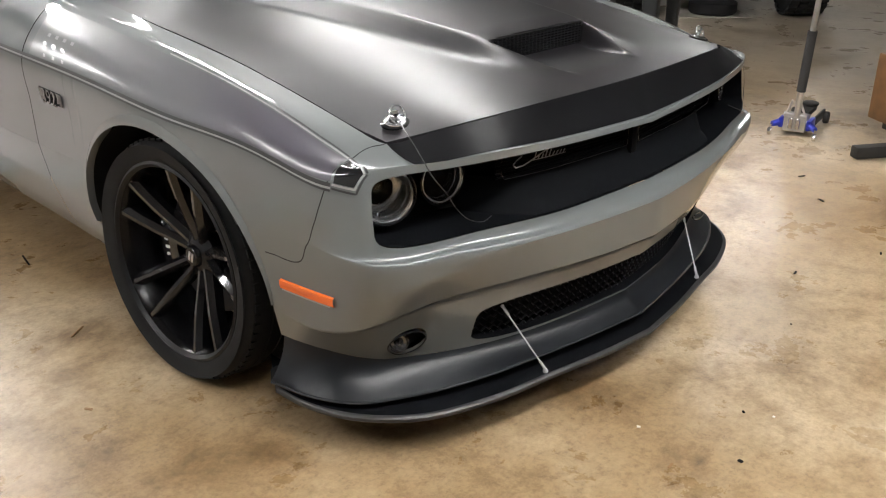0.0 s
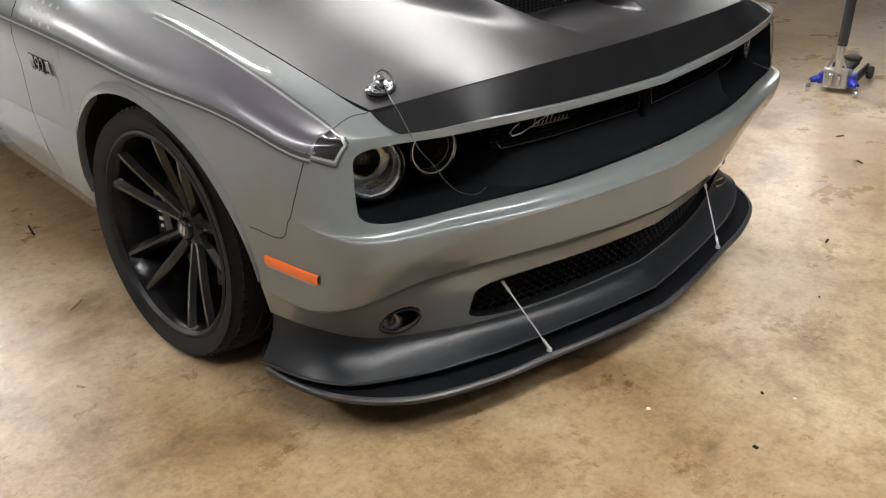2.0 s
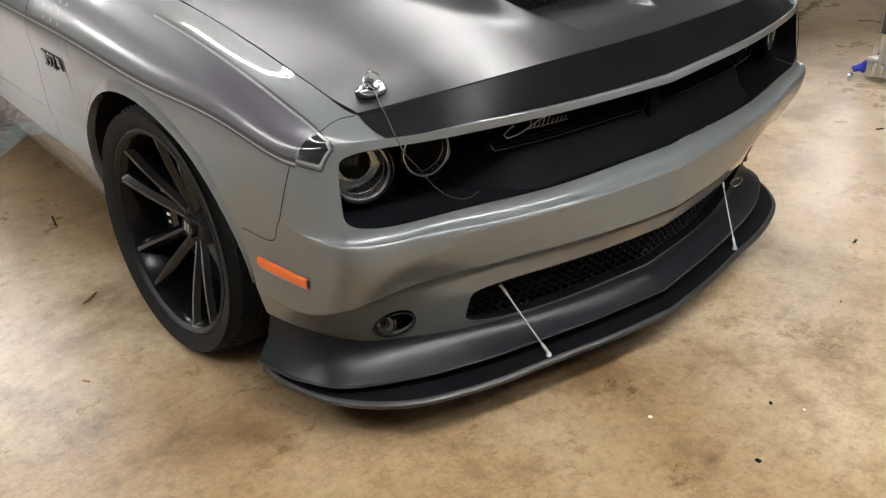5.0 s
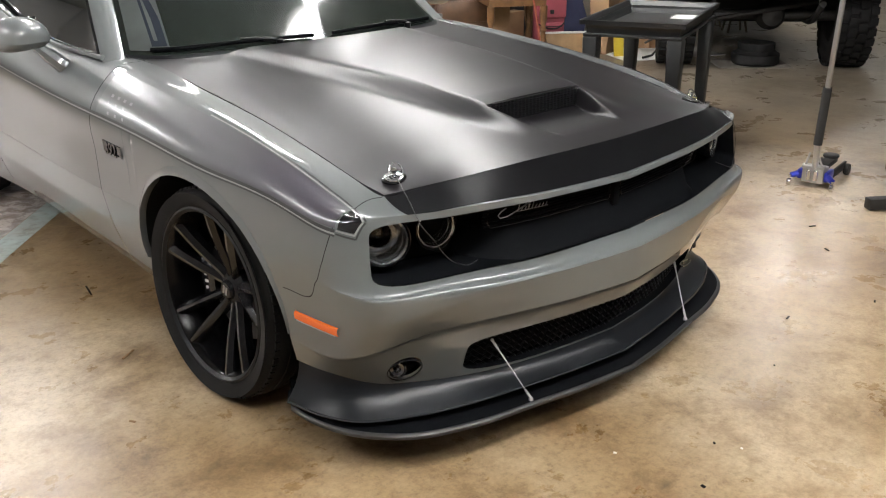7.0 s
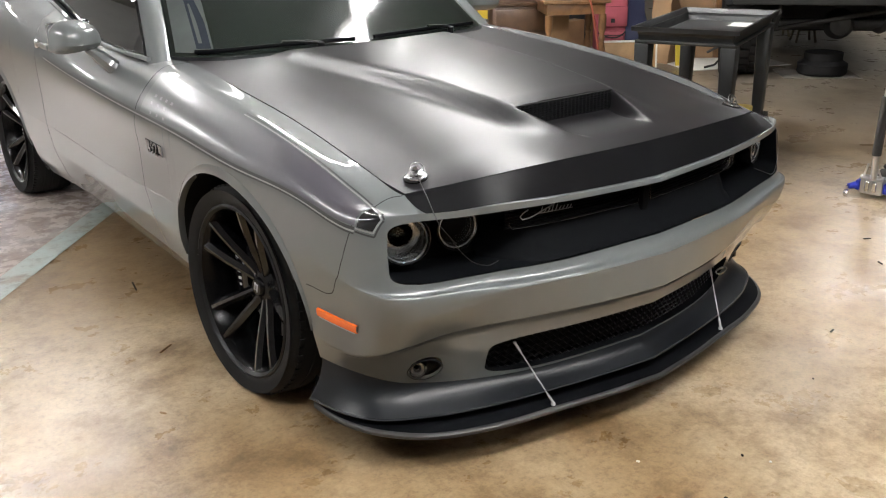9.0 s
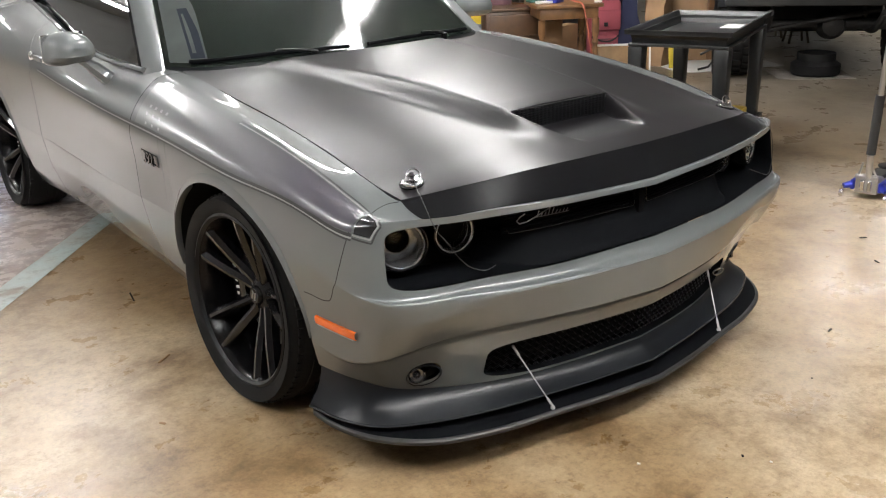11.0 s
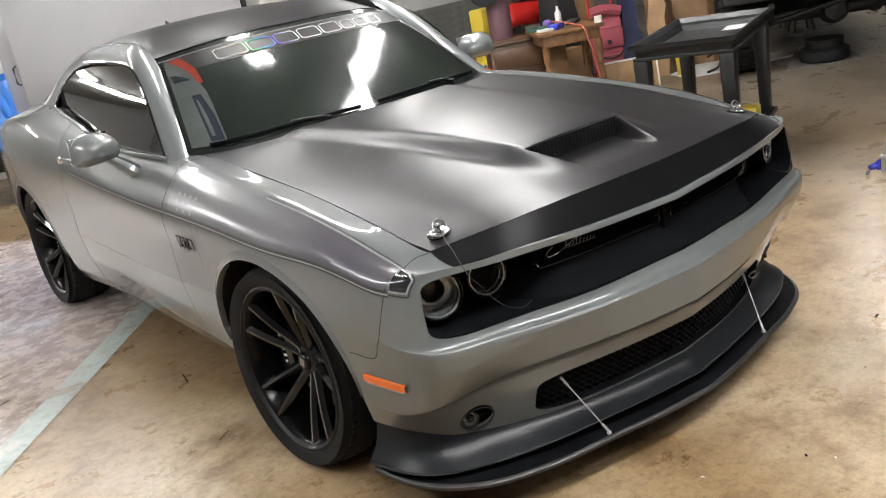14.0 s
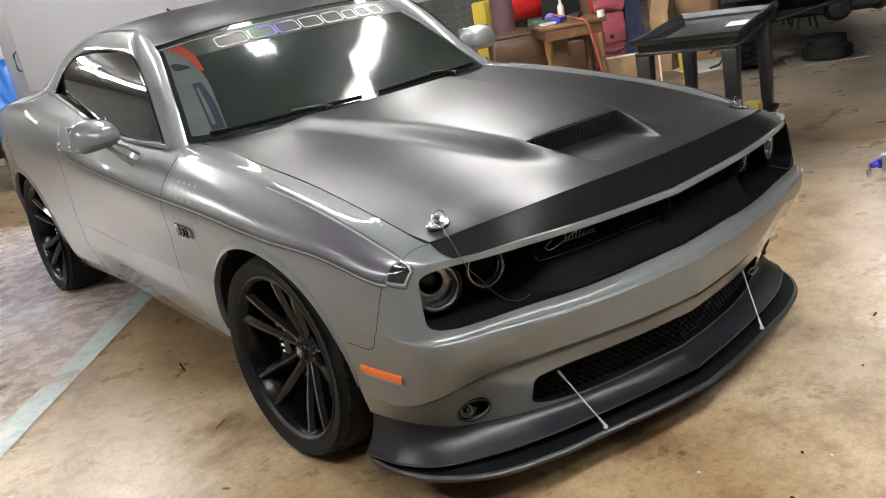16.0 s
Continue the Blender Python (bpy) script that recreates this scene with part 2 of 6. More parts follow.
def box(bm, x0, x1, y0, y1, z0, z1, bevel=0.0, m=None, seg=2):
    vs = [bm.verts.new((x, y, z)) for x in (x0, x1) for y in (y0, y1) for z in (z0, z1)]
    fs = [bm.faces.new([vs[i] for i in q]) for q in ((0, 1, 3, 2), (4, 6, 7, 5), (0, 4, 5, 1), (2, 3, 7, 6), (0, 2, 6, 4), (1, 5, 7, 3))]
    if bevel:
        es = list({e for f in fs for e in f.edges})
        r = bmesh.ops.bevel(bm, geom=es, offset=bevel, segments=seg, affect="EDGES", profile=0.5)
        vs = list({v for f in r["faces"] for v in f.verts} | {v for v in vs if v.is_valid})
    if m is not None:
        bmesh.ops.transform(bm, matrix=m, verts=[v for v in vs if v.is_valid])
    return bm


def rod(bm, a, b, r, n=12, r2=None, cap=True):
    a, b = Vector(a), Vector(b)
    q = (b - a).to_track_quat("Z", "Y").to_matrix()
    rings = []
    for p, rr in ((a, r), (b, r if r2 is None else r2)):
        rings.append([bm.verts.new(p + q @ Vector((rr * math.cos(2 * math.pi * k / n), rr * math.sin(2 * math.pi * k / n), 0))) for k in range(n)])
    for k in range(n):
        bm.faces.new((rings[0][k], rings[0][(k + 1) % n], rings[1][(k + 1) % n], rings[1][k]))
    if cap:
        bm.faces.new(rings[0][::-1])
        bm.faces.new(rings[1])
    return bm


def tube(bm, pts, r, n=8, closed=False):
    pts = [Vector(p) for p in pts]
    rings = []
    up = Vector((0, 0, 1))
    for i, p in enumerate(pts):
        if closed:
            d = pts[(i + 1) % len(pts)] - pts[i - 1]
        else:
            d = pts[min(i + 1, len(pts) - 1)] - pts[max(i - 1, 0)]
        d.normalize()
        side = d.cross(up)
        if side.length < 1e-3:
            side = d.cross(Vector((1, 0, 0)))
        side.normalize()
        v = side.cross(d)
        rr = r[i] if isinstance(r, (list, tuple)) else r
        rings.append([bm.verts.new(p + rr * (math.cos(2 * math.pi * k / n) * side + math.sin(2 * math.pi * k / n) * v)) for k in range(n)])
    m = len(rings)
    for i in range(m if closed else m - 1):
        for k in range(n):
            bm.faces.new((rings[i][k], rings[i][(k + 1) % n], rings[(i + 1) % m][(k + 1) % n], rings[(i + 1) % m][k]))
    if not closed:
        bm.faces.new(rings[0][::-1])
        bm.faces.new(rings[-1])
    return bm


def lathe(bm, profile, n=48, axis="Z", at=(0, 0, 0), closed=False, cap=False):
    """profile: (radius, height) pairs turned round an axis."""
    rings = []
    for r, h in profile:
        ring = []
        for k in range(n):
            a = 2 * math.pi * k / n
            c, s = r * math.cos(a), r * math.sin(a)
            p = {"Z": (c, s, h), "X": (h, c, s), "Y": (s, h, c)}[axis]
            ring.append(bm.verts.new(Vector(p) + Vector(at)))
        rings.append(ring)
    m = len(rings)
    for i in range(m if closed else m - 1):
        a, b = rings[i], rings[(i + 1) % m]
        for k in range(n):
            bm.faces.new((a[k], a[(k + 1) % n], b[(k + 1) % n], b[k]))
    if cap:
        for ring, (r, h), flip in ((rings[0], profile[0], True), (rings[-1], profile[-1], False)):
            if r > 1e-4:
                bm.faces.new(ring[::-1] if flip else ring)
    return bm


def grid(bm, pts, flip=False, mat=0, mat_of=None):
    """pts: array of rows of points."""
    n, m = len(pts), len(pts[0])
    vs = [[bm.verts.new(tuple(float(c) for c in pts[i][j])) for j in range(m)] for i in range(n)]
    for i in range(n - 1):
        for j in range(m - 1):
            q = [vs[i][j], vs[i + 1][j], vs[i + 1][j + 1], vs[i][j + 1]]
            if flip:
                q.reverse()
            f = bm.faces.new(q)
            f.material_index = mat_of(i, j) if mat_of else mat
    return vs


def both(pts):
    """A half grid (positive x) and its mirror image."""
    return [(pts, False), (np.asarray(pts) * [-1, 1, 1], True)]


def herm(P, U, u):
    """Smooth curve through the rows of P at the parameters U, read at u."""
    P, U, u = np.asarray(P, float), np.asarray(U, float), np.atleast_1d(np.asarray(u, float))
    d = np.diff(P, axis=0) / np.diff(U)[:, None]
    h = np.diff(U)[:, None]
    t = np.empty_like(P)
    t[1:-1] = (d[:-1] * h[1:] + d[1:] * h[:-1]) / (h[1:] + h[:-1])
    t[0], t[-1] = d[0], d[-1]
    i = np.clip(np.searchsorted(U, u, side="right") - 1, 0, len(U) - 2)
    w = (U[i + 1] - U[i])[:, None]
    f = (u - U[i])[:, None] / w
    return (P[i] * (1 + 2 * f) * (1 - f) ** 2 + P[i + 1] * f * f * (3 - 2 * f) + w * (t[i] * f * (1 - f) ** 2 - t[i + 1] * f * f * (1 - f)))


def flow(P, U, u):
    """Like herm, but with even curvature: a natural cubic spline."""
    P, U, u = np.asarray(P, float), np.asarray(U, float), np.atleast_1d(np.asarray(u, float))
    n, h = len(U), np.diff(U)
    A, R = np.eye(n), np.zeros_like(P)
    for i in range(1, n - 1):
        A[i, i - 1: i + 2] = h[i - 1], 2 * (h[i - 1] + h[i]), h[i]
        R[i] = 6 * ((P[i + 1] - P[i]) / h[i] - (P[i] - P[i - 1]) / h[i - 1])
    M = np.linalg.solve(A, R)
    i = np.clip(np.searchsorted(U, u, side="right") - 1, 0, n - 2)
    w = h[i][:, None]
    a, b = (U[i + 1] - u)[:, None], (u - U[i])[:, None]
    return (M[i] * a ** 3 + M[i + 1] * b ** 3) / (6 * w) + (P[i] / w - M[i] * w / 6) * a + (P[i + 1] / w - M[i + 1] * w / 6) * b


def chord(P):
    P = np.asarray(P, float)
    return np.concatenate([[0], np.cumsum(np.linalg.norm(np.diff(P, axis=0), axis=1))])


def smooth_line(P, n):
    U = chord(P)
    return herm(P, U, np.linspace(0, U[-1], n))


# ---- floor and shell of the garage ----
def plate(name, x0, x1, y0, y1, z0, z1, mat, label, category):
    return solid(name, box(B(), x0, x1, y0, y1, z0, z1), mat, label, category, kind="structure", smooth=False)


X0, X1, Y0, Y1 = -6.5, 13.0, -11.0, 17.0
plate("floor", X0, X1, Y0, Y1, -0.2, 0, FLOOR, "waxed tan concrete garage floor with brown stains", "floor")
# west and south walls and ceiling are unseen, toned for the car's reflections
plate("wall_north", X0, X1, Y1, Y1 + 0.2, 0, CEIL, WHITE_WALL, "plain white painted garage wall", "wall")
plate("wall_partition", -0.2, X1, 9.0, 9.2, 0, CEIL, CONCRETE_WALL, "plain painted block partition wall", "wall")
plate("wall_south", X0, X1, Y0 - 0.2, Y0, 0, CEIL, CONCRETE_WALL, "plain painted block garage wall", "wall")
plate("wall_west", X0 - 0.2, X0, Y0, Y1, 0, CEIL, WHITE_WALL, "plain white painted garage wall", "wall")
plate("wall_east", X1, X1 + 0.2, Y0, Y1, 0, CEIL, CONCRETE_WALL, "plain painted block garage wall", "wall")
plate("ceiling", X0, X1, Y0, Y1, CEIL, CEIL + 0.2, CEILING, "plain dark garage ceiling", "ceiling")


def tube_light(x, y, turn, length=2.44):
    ob = thing("ceiling_light", "unseen white fluorescent strip light with two lit tubes under the ceiling", "lamp", (x, y, CEIL), turn, group="ceiling strip lights")
    bm = B()
    box(bm, -0.14, 0.14, -length / 2, length / 2, -0.06, -0.002, 0.01)
    part("housing", bm, WHITEMETAL, ob)
    for dx in (-0.075, 0.075):
        part("tube", rod(B(), (dx, -length / 2 + 0.03, -0.085), (dx, length / 2 - 0.03, -0.085), 0.019), TUBE, ob, "lit white tube")


for lx, ly, turn, length in TUBES:
    tube_light(lx, ly, turn, length)


# ---- the car ----
car = thing("car", "grey two-door muscle car with satin black bonnet, roof and front splitter", "car")

# body lines from the middle of the nose round the corner and along the side to the tail: x, y, z
EDGE = [(0, -.850, .869), (.2, -.850, .872), (.4, -.840, .873), (.58, -.788, .855), (.69, -.722, .832), (.766, -.680, .819), (.766, -.572, .833), (.765, -.435, .860),
        (.762, -.11, .915), (.755, .3, .958), (.738, .78, .995), (.81, 1.4, 1.005), (.83, 2.0, 1.09), (.80, 2.5, 1.165), (.76, 3.0, 1.17), (.70, 3.6, 1.12), (.62, 4.0, 1.08)]
CREST = [(0, -0.885, 0.773), (0.2, -0.884, 0.781), (0.4, -0.875, 0.791), (0.58, -0.840, 0.795), (0.7, -0.789, 0.785), (0.8, -0.721, 0.778), (.832, -.59, .797), (.855, -.42, .846),
         (.862, -.1, .903), (.862, .3, .947), (.855, .78, .978), (.875, 1.4, .98), (.91, 2.0, 1.03), (.93, 2.5, 1.09), (.93, 3.0, 1.10), (.88, 3.6, 1.06), (.80, 4.0, 1.0)]
LIP = [(0, -0.902, 0.758), (0.2, -0.897, 0.766), (0.4, -0.884, 0.774), (0.58, -0.843, 0.776), (0.7, -0.787, 0.771), (0.828, -0.694, 0.764), (.893, -.59, .752), (.928, -.42, .785),
       (.956, -.1, .808), (.965, .3, .832), (.965, .78, .847), (.962, 1.4, .87), (.963, 2.0, .90), (.983, 2.5, .93), (.988, 3.0, .93), (.93, 3.6, .90), (.85, 4.0, .88)]
MOUTH = [(0, -0.905, 0.594), (0.2, -0.899, 0.598), (0.4, -0.881, 0.600), (0.58, -0.841, 0.604), (0.7, -0.795, 0.596), (0.842, -0.715, 0.586), (.905, -.59, .60), (.935, -.42, .64),
         (.962, -.1, .66), (.968, .3, .68), (.968, .78, .69), (.965, 1.4, .70), (.965, 2.0, .72), (.985, 2.5, .74), (.99, 3.0, .74), (.94, 3.6, .72), (.87, 4.0, .70)]
BUMPER = [(0, -0.950, 0.550), (0.2, -0.932, 0.551), (0.4, -0.903, 0.553), (0.58, -0.858, 0.555), (0.71, -0.809, 0.553), (0.855, -0.735, 0.549), (.905, -.59, .545), (.935, -.42, .545),
          (.958, -.1, .53), (.965, .3, .55), (.968, .78, .55), (.965, 1.4, .55), (.965, 2.0, .56), (.985, 2.5, .57), (.99, 3.0, .57), (.94, 3.6, .56), (.87, 4.0, .55)]
TUCK = [(0, -0.945, 0.440), (0.2, -0.919, 0.440), (0.4, -0.872, 0.439), (0.58, -0.806, 0.432), (0.7, -0.748, 0.418), (0.82, -0.677, 0.378), (.887, -.575, .345), (.920, -.42, .36),
        (.945, -.1, .40), (.952, .3, .41), (.946, .78, .41), (.940, 1.4, .41), (.944, 2.0, .42), (.975, 2.5, .43), (.975, 3.0, .43), (.92, 3.6, .42), (.85, 4.0, .42)]
LOW = [(0, -0.862, 0.236), (0.2, -0.833, 0.230), (0.4, -0.786, 0.223), (0.58, -0.725, 0.226), (0.7, -0.672, 0.234), (0.79, -0.625, 0.247), (.865, -.54, .27), (.905, -.42, .28),
       (.93, -.1, .28), (.925, .3, .28), (.905, .78, .28), (.895, 1.4, .28), (.90, 2.0, .29), (.94, 2.5, .30), (.94, 3.0, .30), (.88, 3.6, .32), (.80, 4.0, .34)]
SILL = [(x * 0.97, y, z - 0.06) for x, y, z in LOW]
for line in (EDGE, CREST, LIP):
    for k, w in ((0, 0.4), (1, 0.8), (2, 1.0), (3, 1.0), (4, 0.7), (5, 0.3)):
        x, y, z = line[k]
        line[k] = (x - 0.008 * w if k else 0, y + 0.011 * w, z - 0.004 * w)
NOSE_LINE = [tuple(np.array(b) * 0.92 + np.array(m) * 0.08) for b, m in zip(BUMPER, MOUTH)]
# the bumper's top is a ledge in front of the grille
for k, w in ((1, 0.008), (2, 0.016), (3, 0.022), (4, 0.026), (5, 0.006), (6, 0.0)):
    x, y, z = MOUTH[k]
    MOUTH[k] = (x - 0.57 * w, y + 0.72 * w, z - 0.39 * w)
# the corner of the bumper cover swells outwards
for line, share in ((CREST, 0.4), (LIP, 1.15), (MOUTH, 1.2), (BUMPER, 1.1), (TUCK, 1.25)):
    for k, w in ((3, 0.15), (4, 0.6), (5, 1.0), (6, 0.7), (7, 0.2)):
        x, y, z = line[k]
        line[k] = (x + 0.017 * w * share, y - 0.027 * w * share, z + 0.012 * w * share)
# the bumper bar: a tight roll in the middle of the nose, a wide one round the corner
ROLL = [0.08, 0.08, 0.10, 0.18, 0.32, 0.38, 0.38, 0.30] + [0.08] * 9
SWELL = [(0, 0), (0, 0), (0, 0), (0.002, -0.004), (0.005, -0.007), (0.005, -0.007), (0.001, -0.001), (0, 0)] + [(0, 0)] * 9
BAR_TOP = [tuple(np.array(b) * (1 - r) + np.array(m) * r + np.array([*o, 0])) for b, m, r, o in zip(BUMPER, MOUTH, ROLL, SWELL)]
BAR_LOW = [tuple(np.array(b) * (1 - r * 0.75) + np.array(t) * r * 0.75 + np.array([*o, 0])) for b, t, r, o in zip(BUMPER, TUCK, ROLL, SWELL)]
TUCK_TOP = [tuple(np.array(b) * 0.42 + np.array(t) * 0.58 + np.array([*o, 0]) * 0.8) for b, t, o in zip(BUMPER, TUCK, SWELL)]
LEVELS = np.array([EDGE, CREST, LIP, MOUTH, BAR_TOP, BAR_LOW, TUCK_TOP, TUCK, LOW, SILL])
UNDERCUT = 0.18
US = chord(NOSE_LINE)
TOP_V = len(LEVELS) - 1


def lines_at(s):
    """The body lines at way s along the car: levels x 3 for each s."""
    n = LEVELS.shape[1]
    flat = LEVELS.transpose(1, 0, 2).reshape(n, -1)
    return flow(flat, US, s).reshape(len(s), -1, 3)


def body(s, v):
    """Points of the body for ways s and a table of heights v (rows: s)."""
    L = lines_at(np.asarray(s, float))
    out = []
    for k in range(len(s)):
        vk = np.asarray(v[k], float)
        up = herm(L[k][:8], np.arange(8), np.minimum(vk, 7))
        # below the crease the cover first steps back, then drops to the chin
        w = np.clip(vk - 7, 0, 1)[:, None]
        q = np.clip(w / 0.16, 0, 1)
        fore = np.clip((US[7] - s[k]) / 0.25, 0, 1)
        gh = w + fore * UNDERCUT * (1 - (1 - q) ** 2) * (1 - w)
        low = L[k][7] + (L[k][8] - L[k][7]) * np.concatenate([gh, gh, w], 1)
        sill = L[k][8] + (L[k][9] - L[k][8]) * np.clip(vk - 8, 0, 1)[:, None]
        out.append(np.where(vk[:, None] <= 7, up, np.where(vk[:, None] <= 8, low, sill)))
    return np.array(out)


def normals(P):
    du = np.gradient(P, axis=0)
    dv = np.gradient(P, axis=1)
    n = np.cross(du, dv)
    return n / (np.linalg.norm(n, axis=2, keepdims=True) + 1e-12)


WAYS = np.linspace(0, US[-1], 4000)
WAY_LINES = lines_at(WAYS)


def way_at(y=None, x=None, level=4):
    """The way at which a body line has a given y (on the side) or x (on the nose)."""
    s, L = WAYS, WAY_LINES[:, level]
    if x is not None:
        k = np.argmax(L[:, 0] > x)
    else:
        k = np.argmax((L[:, 1] > y) & (s > US[5]))
    return s[k]


ARCH_Y, ARCH_Z, ARCH_RY, ARCH_RZ = 0.045, 0.350, 0.450, 0.402
REAR_Y = 2.98
S_MOUTH = way_at(x=0.864, level=3)
S_LOWER = way_at(x=0.555, level=7)
S_FOG, FOG_W, FOG_V, FOG_H = way_at(x=0.742, level=7), 0.064, 7.72, 0.20
LOW_V, LOW_H = 7.65, 0.31
ARCH_FORE = 0.462
S_FRONT = way_at(y=ARCH_Y - ARCH_FORE + 0.004)
S_BACK = way_at(y=ARCH_Y + ARCH_RY - 0.004)
S_RF = way_at(y=REAR_Y - ARCH_FORE + 0.004)
S_RB = way_at(y=REAR_Y + ARCH_RY - 0.004)
S_DOOR = way_at(y=0.775)
S_QUARTER = way_at(y=2.12)


def ease(a, b, n, at_a=True, at_b=True):
    """n values from a to b, crowded at the ends named."""
    q = np.linspace(0, 1, n)
    if at_a and at_b:
        q = 0.5 - 0.5 * np.cos(math.pi * q)
    elif at_b:
        q = np.sin(q * math.pi / 2)
    elif at_a:
        q = 1 - np.cos(q * math.pi / 2)
    return a + (b - a) * q


def half_gap(s, s0, h, n):
    f = np.clip(1 - (np.asarray(s) / s0) ** n, 0, None)
    return h * f ** (1.0 / n)


def height_at(s, zs):
    """v at which the body has height z, for each s."""
    v = np.linspace(0.6, TOP_V, 260)
    P = body(s, np.tile(v, (len(s), 1)))
    return np.array([np.interp(-z, -P[k, :, 2], v) for k, z in enumerate(zs)])


def span(a, b, n):
    return np.linspace(a, b, n).T if np.ndim(a) else np.linspace(a, b, n)


# nose: from the middle to the front of the wheel arch
s_nose = np.concatenate([ease(0, S_LOWER, 40, False, True)[:-1], np.linspace(S_LOWER, S_FOG - FOG_W, 8)[:-1], ease(S_FOG - FOG_W, S_FOG + FOG_W, 30)[:-1],
                         ease(S_FOG + FOG_W, S_MOUTH, 14, True, True)[:-1], ease(S_MOUTH, S_FRONT, 30, True, False)])


def lower_gap(s):
    """Half height of the lower openings: the grille, then the fog lamp."""
    fog = FOG_H * np.sqrt(np.clip(1 - ((s - S_FOG) / FOG_W) ** 2, 0, None))
    return half_gap(s, S_LOWER, LOW_H, 6) + fog


MOUTH_UP = 1.0
g1 = half_gap(s_nose, S_MOUTH, 0.48, 7)
g2 = lower_gap(s_nose)
v_top = span(np.zeros_like(s_nose), 2.5 - g1 * MOUTH_UP, 30)
v_mid = np.concatenate([span(2.5 + g1 * 1.04, np.full_like(s_nose, 7.0), 40)[:, :-1], span(np.full_like(s_nose, 7.0), LOW_V - g2, 18)], 1)
v_low = span(LOW_V + g2, np.full_like(s_nose, 8.0), 6)

bm = B()
for flipx in (1, -1):
    for v in (v_top, v_mid, v_low):
        P = body(s_nose, v) * [flipx, 1, 1]
        grid(bm, P, flip=flipx > 0)
part("bumper", bm, PAINT, car, "grey painted nose and bumper cover", sharp=60)

# black panel between the bonnet edge and the lip
vq = np.linspace(0.0, 1.02, 12)
P = np.empty((60, 12, 3))
for j, v in enumerate(vq):
    ss = np.linspace(0, 0.893 - 0.100 * v, 60)
    P[:, j] = body(ss, np.full((60, 1), v))[:, 0]
P = P + np.array([0, -0.0012, 0.0016])
bm = B()
for Q, fl in both(P):
    grid(bm, Q, flip=not fl)
part("nose_panel", bm, BLACKPANEL, car, "matt black vinyl panel above the grille lip", sharp=60)

# inner faces of the two openings
bm = B()
for flipx in (1, -1):
    for s_max, vm, h, n, depth in ((S_MOUTH, 2.5, 0.48, 7, 0.17), (S_LOWER, LOW_V, LOW_H, 6, 0.06)):
        ss = ease(0, s_max, 60, False, True)
        g = half_gap(ss, s_max, h, n)
        for sign in (-1, 1):
            rim_pts = body(ss, (vm + sign * g * (MOUTH_UP if sign < 0 and vm < 3 else 1))[:, None])[:, 0]
            back = rim_pts + [0, depth, 0]
            back[:, 0] *= 0.985
            grid(bm, np.stack([rim_pts, back], 1) * [flipx, 1, 1], flip=(flipx > 0) ^ (sign < 0))
part("grille_surround", bm, GRILLE, car, "matt black recess of the grille openings")
bm = B()
for flipx in (1, -1):
    for s_max, vm, h, n, depth in ((S_MOUTH, 2.5, 0.48, 7, 0.168), (S_LOWER, LOW_V, LOW_H, 6, 0.058)):
        ss = ease(0, s_max, 60, False, True)
        g = half_gap(ss, s_max, h, n)
        P = body(ss, span(vm - g * (MOUTH_UP if vm < 3 else 1), vm + g, 8)) + [0, depth, 0]
        P[:, :, 0] *= 0.985
        grid(bm, P * [flipx, 1, 1], flip=flipx > 0)
part("grille_backing", bm, DULLBLACK, car)

# front wing, door, rear quarter
def arch(y, yc):
    f = np.clip(1 - ((y - yc) / np.where(y < yc, ARCH_FORE, ARCH_RY)) ** 2, 0, None)
    return ARCH_Z + ARCH_RZ * np.sqrt(f)


def side_panel(name, s0, s1, n, arch_y=None, s_in=None, label=""):
    s = np.concatenate([ease(a, b, k) for a, b, k in zip(s_in[:-1], s_in[1:], n)]) if s_in else np.linspace(s0, s1, n)
    if arch_y is not None:
        y = lines_at(s)[:, 4, 1]
        bottom = height_at(s, np.where((y - arch_y < ARCH_RY) & (arch_y - y < ARCH_FORE), arch(y, arch_y), 0.215))
        bottom = np.where((y - arch_y < ARCH_RY) & (arch_y - y < ARCH_FORE), bottom, TOP_V)
    else:
        bottom = np.full_like(s, TOP_V)
    P = body(s, span(np.zeros_like(s), bottom, 44))
    for Q, fl in both(P):
        bm = B()
        grid(bm, Q, flip=not fl)
        part(name, bm, PAINT, car, label, sharp=60)


side_panel("front_wing", S_FRONT, S_DOOR, (60, 20), ARCH_Y, [S_FRONT, S_BACK, S_DOOR - 0.002], "grey front wing with flared wheel arch")
side_panel("door_skin", S_DOOR + 0.003, S_QUARTER - 0.003, 40, label="grey door")
side_panel("rear_quarter", S_QUARTER, US[-1], (16, 60, 20), REAR_Y, [S_QUARTER, S_RF, S_RB, US[-1]], "grey rear quarter panel")

